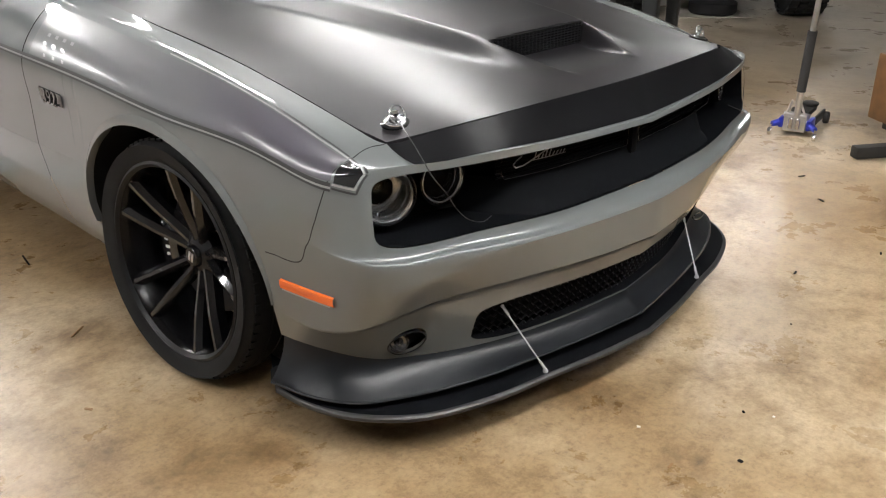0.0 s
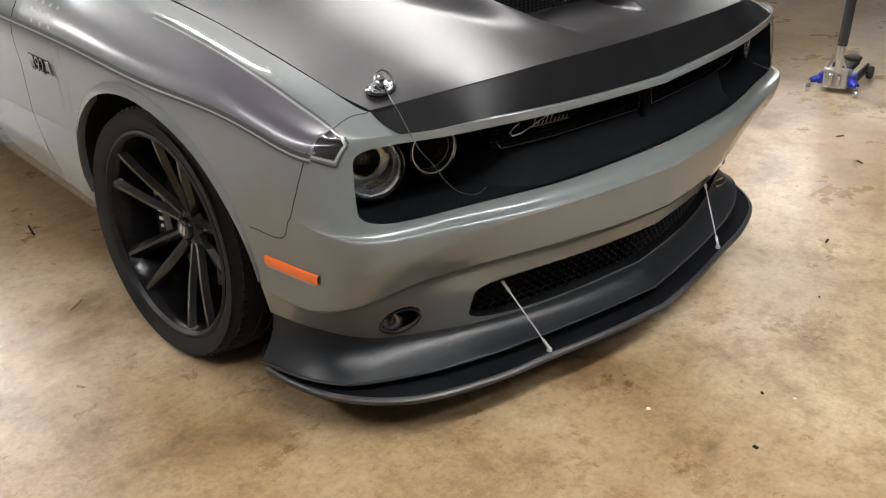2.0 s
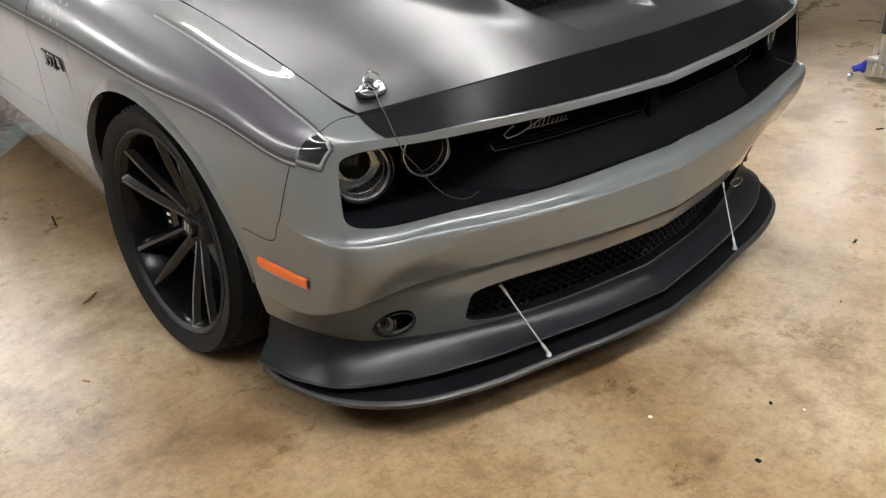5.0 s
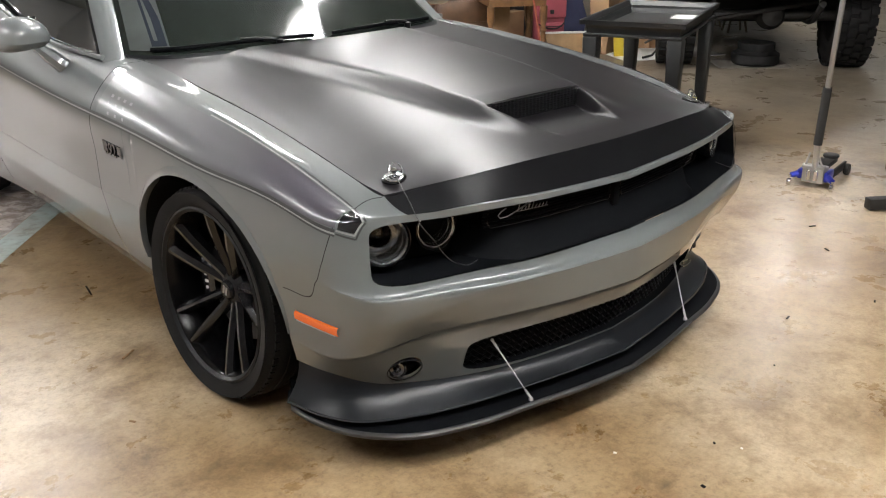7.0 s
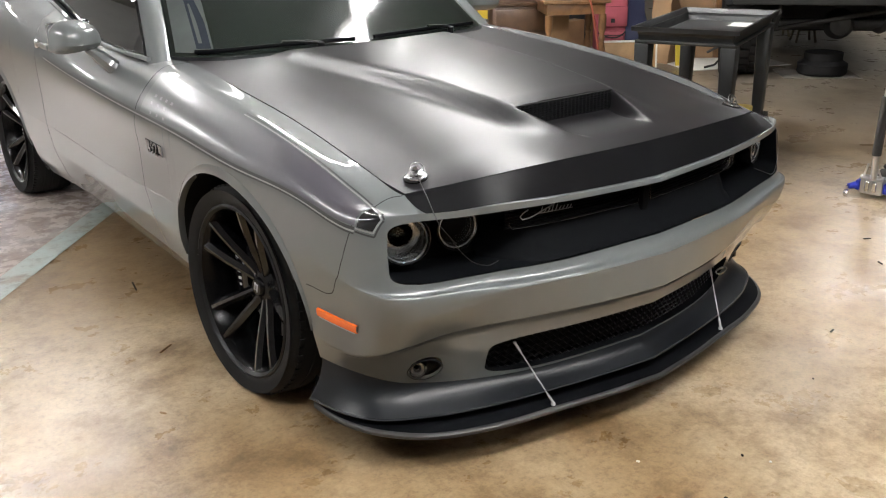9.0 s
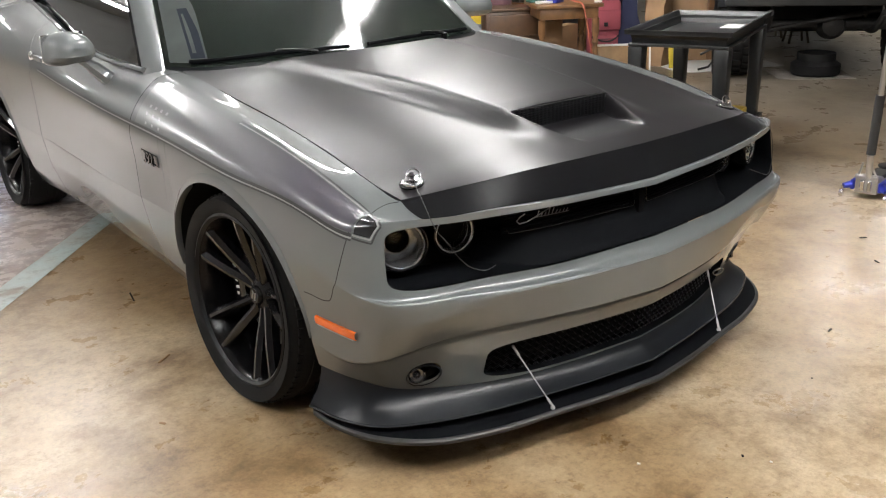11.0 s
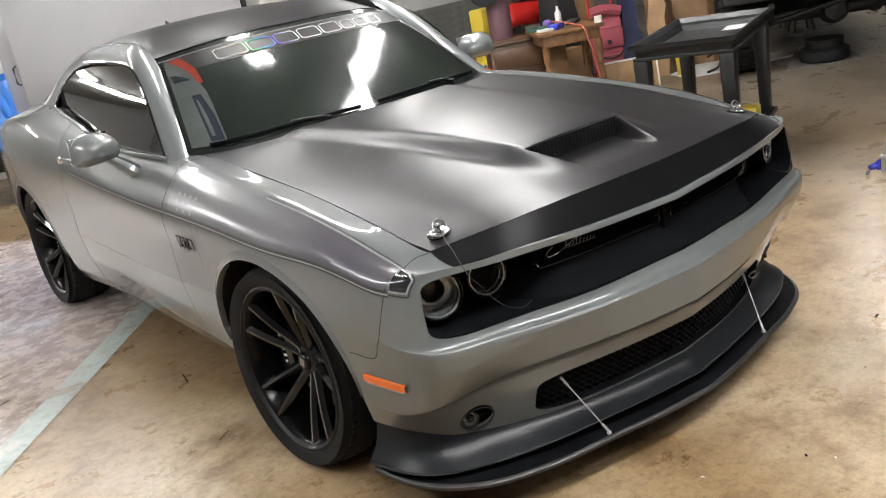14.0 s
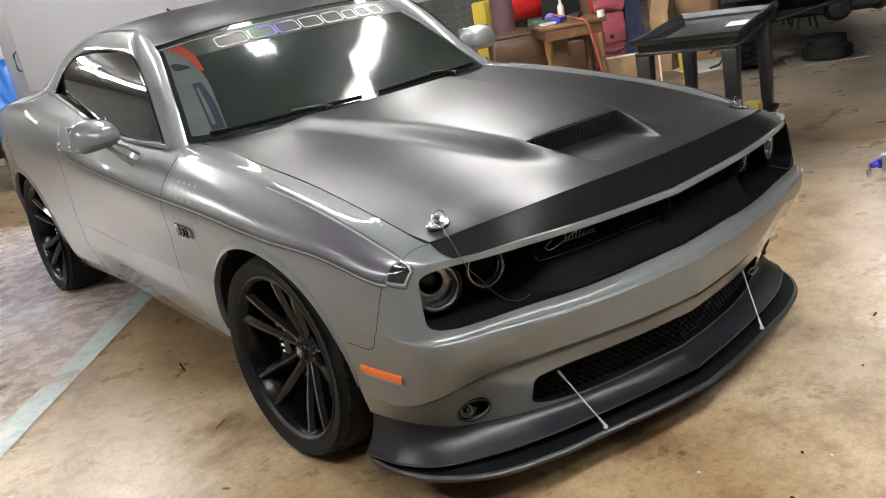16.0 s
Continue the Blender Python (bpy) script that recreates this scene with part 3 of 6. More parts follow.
# rolled lips of the wheel arches
for yc in (ARCH_Y, REAR_Y):
    for sx in (1, -1):
        bm = B()
        ss = [way_at(y=yc + (ARCH_RY if math.cos(a) > 0 else ARCH_FORE) * math.cos(a)) for a in np.linspace(0.02, math.pi - 0.02, 40)]
        ys = lines_at(np.array(ss))[:, 4, 1]
        vv = height_at(np.array(ss), arch(ys, yc))
        e = body(np.array(ss), vv[:, None])[:, 0]
        P = np.stack([e + [0.001, 0, 0.03], e + [0.007, 0, 0.014], e + [0.008, 0, 0.0], e + [-0.004, 0, -0.004], e + [-0.016, 0, -0.002]], 1)
        grid(bm, P * [sx, 1, 1], flip=sx < 0)
        part("arch_lip", bm, PAINT, car)
        # dark liner behind the arch
        bm = B()
        e2 = np.stack([e + [-0.014, 0, 0.0], e * [0, 1, 1] + [0.55, 0, 0.02]], 1)
        grid(bm, e2 * [sx, 1, 1])
        part("arch_liner", bm, DULLBLACK, car)

# bonnet
HOOD_SIDE = np.array([p for p in EDGE[5:11]])
Z_MID = ([-.95, -.85, -.6, -.2, .2, .62, .9], [.836, .860, .904, .953, .987, 1.010, 1.019])


def hood_front(x):
    e = np.array(EDGE[:6])
    t = herm(e, chord(e), np.linspace(0, chord(e)[-1], 200))
    return np.interp(np.abs(x), t[:, 0], t[:, 1])


def hood_half(y):
    return np.interp(y, HOOD_SIDE[:, 1], HOOD_SIDE[:, 0])


def cowl(x):
    return 0.575 + 0.36 * np.abs(x) ** 1.9


def side_z(y):
    U = np.concatenate([[-0.95], HOOD_SIDE[:, 1]])
    Z = np.concatenate([[0.735], HOOD_SIDE[:, 2]])
    return herm(Z[:, None], U, np.ravel(y))[:, 0].reshape(np.shape(y))


def step(a, b, x):
    f = np.clip((x - a) / (b - a), 0, 1)
    return f * f * (3 - 2 * f)


SCOOP_Y, SCOOP_X = -0.50, 0.205


def front_z(x):
    e = np.array(EDGE[:6])
    t = herm(e, chord(e), np.linspace(0, chord(e)[-1], 200))
    return np.interp(np.abs(x), t[:, 0], t[:, 2])


def base_z(x, y):
    u = np.abs(x) / 0.765
    mid = herm(np.array(Z_MID[1])[:, None], Z_MID[0], np.ravel(y))[:, 0].reshape(np.shape(y))
    u = np.minimum(u, 1.01)
    return mid - (mid - side_z(y)) * u ** 1.8


def hood_z(x, y):
    z = base_z(x, y)
    ax = np.abs(x)
    # power bulge: wide at the cowl, narrowing to the scoop
    w = np.interp(y, [-0.75, -0.5, 0.2, 0.7], [0.19, 0.235, 0.33, 0.40])
    rise = step(-0.74, -0.42, y) * 0.037 * (1 - 0.55 * step(-0.2, 0.65, y))
    z = z + rise * (1 - step(w - 0.03, w + 0.075, ax))
    # ramp into the scoop
    wi = np.interp(y, [-0.74, -0.5], [0.14, SCOOP_X])
    inside = 1 - step(wi - 0.012, wi + 0.012, ax)
    ahead = 1 - step(SCOOP_Y - 0.004, SCOOP_Y + 0.004, y)
    z = z - inside * ahead * step(-0.76, SCOOP_Y, y) * 0.062
    return z + (front_z(ax) - base_z(ax, hood_front(ax))) * np.exp(-(y - hood_front(ax)) / 0.22)


xs = np.concatenate([np.linspace(-1, -0.32, 26)[:-1], np.linspace(-0.32, -0.15, 34)[:-1], np.linspace(-0.15, 0.15, 22)[:-1], np.linspace(0.15, 0.32, 34)[:-1], np.linspace(0.32, 1, 26)])
ws = np.concatenate([np.linspace(0, 0.2, 24)[:-1], np.linspace(0.2, 0.34, 60)[:-1], np.linspace(0.34, 1, 50)])
P = np.empty((len(xs), len(ws), 3))
for i, u in enumerate(xs):
    x = u * EDGE[5][0]
    y = hood_front(x) + 0.006 + (cowl(x) - hood_front(x) - 0.006) * ws
    xx = u * (hood_half(y) - 0.0035)
    P[i] = np.stack([xx, y, hood_z(xx, y)], 1)
bm = B()
grid(bm, P)
# folded edge all round
rim_pts = [P[0], P[-1], P[:, 0], P[:, -1]]
for k, e in enumerate(rim_pts):
    grid(bm, np.stack([e, e + [0, 0, -0.03]], 1), flip=k in (0, 3))
part("bonnet", bm, SATIN, car, "satin black bonnet with a raised bulge and central scoop", sharp=50)

bm = B()
for k in range(9):
    z = float(hood_z(np.array([0.0]), np.array([SCOOP_Y - 0.03]))[0]) + 0.004 + k * 0.0075
    box(bm, -SCOOP_X + 0.006, SCOOP_X - 0.006, SCOOP_Y - 0.012, SCOOP_Y - 0.002, z, z + 0.003)
for k in range(24):
    x = -SCOOP_X + 0.012 + k * 0.0168
    box(bm, x, x + 0.0025, SCOOP_Y - 0.010, SCOOP_Y - 0.002, 0.885, 0.948)
part("scoop_grille", bm, GLOSSBLACK, car, "black mesh in the bonnet scoop", smooth=False)

# cowl, windscreen, roof and side windows
SCREEN_LOW = [(0, .60, 1.005), (.3, .628, 1.002), (.55, .685, 1.000), (.64, .722, .999), (.712, .788, .998), (.765, .875, .998)]
SCREEN_TOP = [(0, 1.20, 1.397), (.2, 1.205, 1.396), (.4, 1.235, 1.387), (.49, 1.266, 1.378), (.555, 1.312, 1.368), (.605, 1.375, 1.358)]
n = 25
lo, hi = smooth_line(SCREEN_LOW, n), smooth_line(SCREEN_TOP, n)
f = np.linspace(0, 1, 16)[None, :, None]
P = lo[:, None] * (1 - f) + hi[:, None] * f
P = P + np.array([0, -0.35, 1.0]) * (f * (1 - f) * 0.075)
bm = B()
for Q, fl in both(P):
    grid(bm, Q, flip=fl)
part("windscreen", bm, SCREEN, car, "dark tinted windscreen", sharp=80)

bm = B()
for Q, fl in both(np.stack([lo + [0, -0.05, -0.012], lo + [0, -0.02, -0.008], lo + [0, 0.012, 0.010]], 1)):
    grid(bm, Q, flip=fl)
part("cowl", bm, PLASTIC, car, "black plastic cowl under the wipers")

# wing top by the foot of the pillar
inner = smooth_line([(.715, .735, .985), (.725, .80, .993), (.752, .86, .998), (.772, .92, 1.002), (.80, 1.02, 1.006)], 12)
outer = smooth_line([(.742, .70, .992), (.748, .80, .9965), (.775, .90, 1.000), (.80, 1.00, 1.003), (.825, 1.10, 1.006)], 12)
for Q, fl in both(np.stack([inner, outer], 1)):
    bm = B()
    grid(bm, Q, flip=fl)
    part("wing_corner", bm, PAINT, car)

# outline of the side window, from the door mirror up the pillar, along the roof and down to the hip
WINDOW = [(.84, .935, 1.008), (.805, 1.05, 1.11), (.765, 1.19, 1.245), (.735, 1.33, 1.335), (.715, 1.52, 1.362), (.705, 1.85, 1.374), (.705, 2.13, 1.366), (.715, 2.33, 1.328), (.755, 2.46, 1.25), (.80, 2.45, 1.195), (.825, 2.40, 1.178)]
# the pillar starts on the edge of the windscreen
EDGE_LOW, EDGE_TOP = np.array(SCREEN_LOW[-1]), np.array(SCREEN_TOP[-1])
PILLAR = [tuple(EDGE_LOW * (1 - q) + EDGE_TOP * q + np.array([0.004, -0.35 * 0.075 * q * (1 - q), 0.002 + 0.075 * q * (1 - q)])) for q in (0, 0.33, 0.66, 0.93)]
RAIL = PILLAR + [(.612, 1.50, 1.425), (.609, 1.72, 1.446), (.606, 2.02, 1.452), (.610, 2.27, 1.437), (.622, 2.578, 1.384), (.640, 2.825, 1.313), (.672, 2.985, 1.232), (.715, 3.06, 1.175), (.76, 3.13, 1.135)]
n = 70
wo, ra = smooth_line(WINDOW, n), smooth_line(RAIL, n)
f = np.linspace(0, 1, 13)[None, :, None]
P = wo[:, None] * (1 - f) + ra[:, None] * f
nr = normals(P)
nr *= np.where((nr * (P - [0, 1.9, 0.6])).sum(2, keepdims=True) < 0, -1, 1)
fade = np.clip(np.linspace(1, 0, n) / 0.12, 0, 1)[:, None, None]
P = P + nr * (np.sin(f * math.pi) ** 0.8 * 0.019 * fade)
P = np.concatenate([P[:1] + (P[:1] - P[2:3]) * 0.9, P], 0)
for Q, fl in both(P):
    bm = B()
    grid(bm, Q, flip=not fl)
    part("roof_rail", bm, PAINT, car, "grey pillars and roof rails round the side windows", sharp=60)

up = wo[: n]
belt = np.stack([np.interp(up[:, 1], [.90, 1.4, 2.0, 2.42, 2.65], [.835, .835, .83, .815, .80]), up[:, 1], np.interp(up[:, 1], [.9, 1.4, 1.7, 2.0, 2.42, 2.65], [.995, .995, 1.02, 1.09, 1.168, 1.175])], 1)
f = np.linspace(0, 1, 6)[None, :, None]
P = belt[:, None] * (1 - f) + up[:, None] * f
# the glass has one barrel curve, so that its tilt follows the height alone
dz = P[:, :, 2] - 1.0
P[:, :, 0] = 0.828 - 0.191 * dz - 0.47 * dz * dz
for Q, fl in both(P):
    bm = B()
    grid(bm, Q, flip=not fl)
    part("side_window", bm, TINT, car, "black tinted side windows")
# seals
for sx in (1, -1):
    bm = B()
    tube(bm, [(sx * (p[0] + 0.001), p[1], p[2] - 0.001) for p in wo], 0.006, 6)
    part("window_seal", bm, GLOSSBLACK, car, "black rubber window seal")
bm = B()
bl = smooth_line([(.842, .90, 1.002), (.842, 1.4, 1.004), (.838, 1.72, 1.028), (.835, 2.0, 1.092), (.822, 2.42, 1.174)], 30)
for sx in (1, -1):
    bm = B()
    tube(bm, [(sx * p[0], p[1], p[2]) for p in bl], 0.011, 10)
    part("belt_moulding", bm, PAINT, car, "grey moulding under the side window")

# roof skin between the rails
s = np.linspace(0, 1, 40)
left = ra[(ra[:, 1] > 1.39)]
left = smooth_line(left[:: 3], 40)
bm = B()
cols = np.linspace(-1, 1, 29)
top = smooth_line(SCREEN_TOP, 60)
P = np.empty((40, 29, 3))
for i in range(40):
    for j, u in enumerate(cols):
        x = u * left[i, 0]
        y = left[i, 1]
        back = max(0.0, 1 - (y - left[0, 1]) / 0.9) ** 1.0
        shift = (np.interp(abs(x), top[:, 0], top[:, 1]) - 1.40) * back
        crown = 0.046 * (1 - abs(u) ** 2.2) * (1 - 0.2 * i / 39)
        front = max(0.0, 1 - (y - left[0, 1]) / 0.55) ** 2
        meet = np.interp(abs(x), top[:, 0], top[:, 2]) + 0.004
        P[i, j] = (x, y + shift, (left[i, 2] + crown) * (1 - front) + meet * front)
grid(bm, P, flip=True)
part("roof", bm, SATIN, car, "satin black roof skin", sharp=70)
bm = B()
head = lo * 0.055 + hi * 0.945 + np.array([0, -0.35, 1.0]) * (0.055 * 0.945 * 0.075) + np.array([0, -0.0005, 0.001])
tube(bm, [(x * sx, y, z) for sx, pts in ((-1, head[::-1]), (1, head[1:])) for x, y, z in pts], 0.0028, 6)
part("screen_trim", bm, PINLIGHT, car, "thin bright trim at the head of the windscreen")
bm = B()
box(bm, -0.012, 0.012, -0.07, 0.06, 0, 0.02, 0.006)
for v in bm.verts:
    if v.co.z > 0.012:
        v.co.z += 0.05 * max(0, v.co.y + 0.05) / 0.11
        v.co.x *= 0.5
bmesh.ops.translate(bm, vec=(-0.02, 2.60, 1.425), verts=bm.verts)
part("roof_antenna", bm, GLOSSBLACK, car, "black shark-fin antenna")

# tail closing
bm = B()
tail = LEVELS[:7, 16]
P = np.stack([tail * [k, 1, 1] + [0, 0.12 * (1 - k * k), 0] for k in np.linspace(-1, 1, 15)], 0)
grid(bm, P)
deck = np.stack([np.stack([np.array([k * q[0], q[1], q[2] + 0.03 * (1 - k * k)]) for k in np.linspace(-1, 1, 11)]) for q in smooth_line([EDGE[13], EDGE[14], EDGE[15], EDGE[16]], 14)], 0)
grid(bm, deck, flip=True)
part("boot_lid", bm, PAINT, car)

# chin spoiler and splitter
CHIN = [(0, -.922, .186), (.2, -.892, .183), (.4, -.853, .180), (.58, -.806, .175), (.72, -.748, .169), (.85, -.668, .165), (.918, -.56, .162), (.950, -.41, .158)]
low = np.array([p for p in LOW[:8]])
n = 80
chin = herm(np.array(CHIN), chord(low), np.linspace(0, chord(low)[-1], n))
topl = herm(low, chord(low), np.linspace(0, chord(low)[-1], n))
f = np.linspace(0, 1, 10)[None, :, None]
P = topl[:, None] * (1 - f) + chin[:, None] * f
out = chin - topl
P = P - out[:, None] * np.array([1, 1, 0]) * (np.sin(f * math.pi) * 0.22)
P = np.concatenate([P, (chin + [0, 0.004, -0.008])[:, None], (chin * [0.95, 0.9, 1] + [0, 0.03, -0.014])[:, None]], 1)
bm = B()
for Q, fl in both(P):
    grid(bm, Q, flip=not fl)
for sx in (1, -1):
    e = P[-1] * [sx, 1, 1]
    grid(bm, np.stack([e, e * [0.9, 1, 1] + [0, 0.012, 0]], 1), flip=sx < 0)
part("chin_spoiler", bm, PLASTIC, car, "satin black chin spoiler flared ahead of the tyres", sharp=40)
bm = B()
tube(bm, np.concatenate([(chin * [-1, 1, 1])[::-1], chin[1:]]) + [0, -0.001, -0.002], 0.0045, 8)
part("chin_lip", bm, CHINLIP, car, "rounded lower lip of the chin spoiler")

SPLIT = [(0, -.962), (.2, -.938), (.39, -.902), (.6, -.860), (.79, -.776), (.905, -.635), (.940, -.52), (.946, -.42)]
o = smooth_line([(x, y, 0) for x, y in SPLIT], 80)
outline = np.concatenate([(o * [-1, 1, 1])[::-1], o[1:]])
bm = B()
rows = []
for inset, z in ((0.16, 0.145), (0.012, 0.142), (0.004, 0.140), (0, 0.136), (0, 0.128), (0.004, 0.124), (0.16, 0.124)):
    q = outline.copy()
    q[:, 1] += inset * 0.9
    q[:, 0] *= 1 - inset * 0.6
    q[:, 2] = z
    rows.append(q)
grid(bm, np.stack(rows, 1), flip=True)
for f in bm.faces:
    f.material_index = 1 if f.calc_center_median().z < 0.1415 and abs(f.normal.z) < 0.9 else 0
part("splitter", bm, [GRILLE, WORNEDGE], car, "flat black front splitter board with a worn grey edge", sharp=40)

# strut rods of the splitter
for sx in (1, -1):
    a, b = Vector((0.458 * sx, -.775, .325)), Vector((0.399 * sx, -.882, .150))
    bm = rod(B(), a, b, 0.0023, 8)
    for p, q in ((a, b), (b, a)):
        d = (q - p).normalized()
        rod(bm, p + d * 0.004, p + d * 0.03, 0.0042, 8)
        bmesh.ops.create_icosphere(bm, subdivisions=2, radius=0.0055, matrix=Matrix.Translation(p))
    lathe(bm, [(0.0, 0.003), (0.006, 0.003), (0.0075, 0.0), (0.0075, -0.005)], 12, at=(b.x, b.y, 0.148))
    part("strut_rod", bm, SILVERED, car, "thin polished splitter support rod")

# headlights
def headlight(x, y, z, r, yaw):
    m = Matrix.Translation((x, y, z)) @ pose(0, 0, 0, 0, 0, yaw)
    ring = B()
    lathe(ring, [(r * 1.16, 0.03), (r * 1.15, 0.0), (r * 1.12, -0.010), (r * 1.06, -0.012), (r * 1.045, 0.01), (r * 1.02, 0.085)], 48, "Y")
    bmesh.ops.transform(ring, matrix=m, verts=ring.verts)
    house = part("headlight", ring, GLOSSBLACK, car, "round projector headlight in a gloss black bezel")
    halo = B()
    lathe(halo, [(r * 1.05, 0.006), (r * 1.04, -0.003), (r * 1.01, -0.008), (r * 0.98, -0.006), (r * 0.965, 0.001), (r * 0.95, -0.003), (r * 0.925, -0.004), (r * 0.905, 0.000), (r * 0.89, 0.010)], 64, "Y")
    bmesh.ops.transform(halo, matrix=m, verts=halo.verts)
    part("halo_ring", halo, HALO, house, "bright white light-guide ring")
    dish = B()
    lathe(dish, [(r * 0.89, 0.008), (r * 0.865, 0.015), (r * 0.85, 0.013), (r * 0.83, 0.020), (r * 0.76, 0.036), (r * 0.70, 0.046), (r * 0.60, 0.054), (r * 0.56, 0.056)], 56, "Y")
    bmesh.ops.transform(dish, matrix=m, verts=dish.verts)
    part("reflector", dish, BOWL, house, "deep smooth silver-grey reflector dish")
    trim = B()
    lathe(trim, [(r * 0.58, 0.058), (r * 0.575, 0.046), (r * 0.55, 0.043), (r * 0.525, 0.046), (r * 0.52, 0.058)], 48, "Y")
    bmesh.ops.transform(trim, matrix=m, verts=trim.verts)
    part("projector_trim", trim, CHROME, house, "thin chrome ring round the projector")
    bowl = B()
    lathe(bowl, [(r * 0.53, 0.060), (r * 0.51, 0.050), (r * 0.47, 0.054), (r * 0.44, 0.066), (r * 0.30, 0.078), (0.001, 0.078)], 40, "Y")
    bmesh.ops.transform(bowl, matrix=m, verts=bowl.verts)
    part("projector", bowl, GLOSSBLACK, house, "dark projector bowl")
    eye = B()
    bmesh.ops.create_uvsphere(eye, u_segments=24, v_segments=12, radius=r * 0.40, matrix=m @ Matrix.Translation((0, 0.080, 0)))
    part("projector_lens", eye, LENS, house, "clear projector lens")


for sx in (1, -1):
    headlight(0.776 * sx, -0.684, 0.698, 0.065, 20 * sx)
    headlight(0.604 * sx, -0.692, 0.696, 0.058, 12 * sx)

# fog lamps, in the round openings of the bumper cover
FOG = body(np.array([S_FOG]), np.array([[FOG_V]]))[0, 0]
for sx in (1, -1):
    bm = B()
    a = np.linspace(0, 2 * math.pi, 41)
    ring = body(S_FOG + FOG_W * np.cos(a), (FOG_V + FOG_H * np.sin(a))[:, None])[:, 0]
    inward = np.array([-0.6, 0.8, 0.0])
    rows = [ring + (ring - FOG) * 0.13 + inward * -0.001, ring + (ring - FOG) * 0.05 + inward * -0.004, ring + inward * 0.002, FOG + (ring - FOG) * 0.85 + inward * 0.03, FOG + (ring - FOG) * 0.4 + inward * 0.045, FOG + (ring - FOG) * 0.02 + inward * 0.046]
    grid(bm, np.stack(rows, 1) * [sx, 1, 1], flip=sx < 0)
    fog = part("fog_lamp", bm, PLASTIC, car, "oval black fog lamp recess")
    bm = B()
    m2 = Matrix.Translation(((FOG[0] + 0.012) * sx, FOG[1] + 0.012, FOG[2] + 0.004)) @ pose(0, 0, 0, -8, 0, 36 * sx)
    lathe(bm, [(0.027, 0.03), (0.027, -0.004), (0.023, -0.009), (0.020, -0.003), (0.012, 0.0), (0.001, -0.010)], 28, "Y")
    bmesh.ops.transform(bm, matrix=m2, verts=bm.verts)
    part("fog_lens", bm, FRAMELINE, fog, "small round lamp lens")


# wheels
def wheel(x, y, sx, steer=0):
    w = new("wheel")
    w.parent = car
    w.matrix_basis = Matrix.Translation((x * sx, y, 0.354)) @ pose(0, 0, 0, 0, 0, steer) @ pose(0, 0, 0, 0, -2.2 * sx, 0) @ pose(0, 0, 0, 0, 0, 0 if sx > 0 else 180)
    tagged(w, "black ten-spoke alloy wheel with low-profile tyre")
    R, r, h = 0.358, 0.290, 0.134
    bm = B()
    lathe(bm, [(r - 0.01, h - 0.03), (r + 0.004, h - 0.012), (r + 0.018, h - 0.004), (r + 0.05, h + 0.004), (R - 0.03, h - 0.008), (R - 0.012, h - 0.022), (R - 0.003, h - 0.045),
               (R, h - 0.075), (R, -h + 0.075), (R - 0.012, -h + 0.022), (R - 0.04, -h), (r, -h + 0.02)], 96, "X")
    tyre = part("tyre", bm, RUBBER, w, "low-profile black tyre")
    bm = B()
    for k in range(72):
        a = 2 * math.pi * k / 72
        m = Matrix.Rotation(a, 4, "X")
        box(bm, h - 0.066, h - 0.026, -0.011, 0.011, R - 0.016, R - 0.0035, 0, m @ Matrix.Rotation(radians(0), 4, "X"))
    for x0 in (-0.075, -0.03, 0.015):
        lathe(bm, [(R - 0.002, x0), (R + 0.0025, x0 + 0.004), (R + 0.0025, x0 + 0.036), (R - 0.002, x0 + 0.04)], 96, "X")
    part("tread", bm, RUBBER, tyre, "shoulder blocks and ribs of the tread", smooth=False)
    bm = B()
    lathe(bm, [(r - 0.002, h - 0.022), (r + 0.004, h - 0.010), (r - 0.004, h - 0.006), (r - 0.014, h - 0.016), (r - 0.024, h - 0.04), (r - 0.034, h - 0.10), (r - 0.038, -0.10)], 72, "X")
    for f in bm.faces:
        f.material_index = 1 if f.calc_center_median().x < h - 0.012 else 0
    rim = part("rim", bm, [RIMLIP, RIMDARK], w, "dark rim lip and barrel")
    face = 0.044
    bm = B()
    lathe(bm, [(0.001, face + 0.016), (0.026, face + 0.016), (0.031, face + 0.012), (0.034, face + 0.002), (0.050, face - 0.004), (0.075, face - 0.014), (0.080, face - 0.05)], 40, "X")
    hub = part("hub", bm, RIMDARK, w, "dark hub with centre cap")
    bm = B()
    for dy in (-0.008, 0.006):
        box(bm, face + 0.0155, face + 0.0175, dy - 0.004, dy + 0.004, -0.014, 0.014, 0, Matrix.Rotation(radians(-15), 4, "X"))
    part("cap_emblem", bm, STEEL, hub, "two slanted silver bars")
    for k in range(5):
        a = 2 * math.pi * (k + 0.5) / 5 + 0.3
        bm = B()
        rod(bm, (face - 0.04, 0.056 * math.cos(a), 0.056 * math.sin(a)), (face - 0.008, 0.056 * math.cos(a), 0.056 * math.sin(a)), 0.009, 6)
        part("wheel_nut", bm, GLOSSBLACK, hub)
    for k in range(5):
        for side in (-1, 1):
            a0 = 2 * math.pi * k / 5 + radians(60)
            st = []
            for q in np.linspace(0, 1, 9):
                rad = 0.045 + q * (r - 0.012 - 0.045)
                spread = 0.013 + 0.048 * q
                wdt = 0.036 + 0.002 * q + 0.010 * max(0, q - 0.85) / 0.15
                dep = 0.050 - 0.008 * q
                xf = face - 0.002 + 0.074 * q ** 1.25 + 0.010 * math.sin(q * math.pi)
                st.append((rad, side * spread, wdt, dep, xf))
            bm = B()
            rings = []
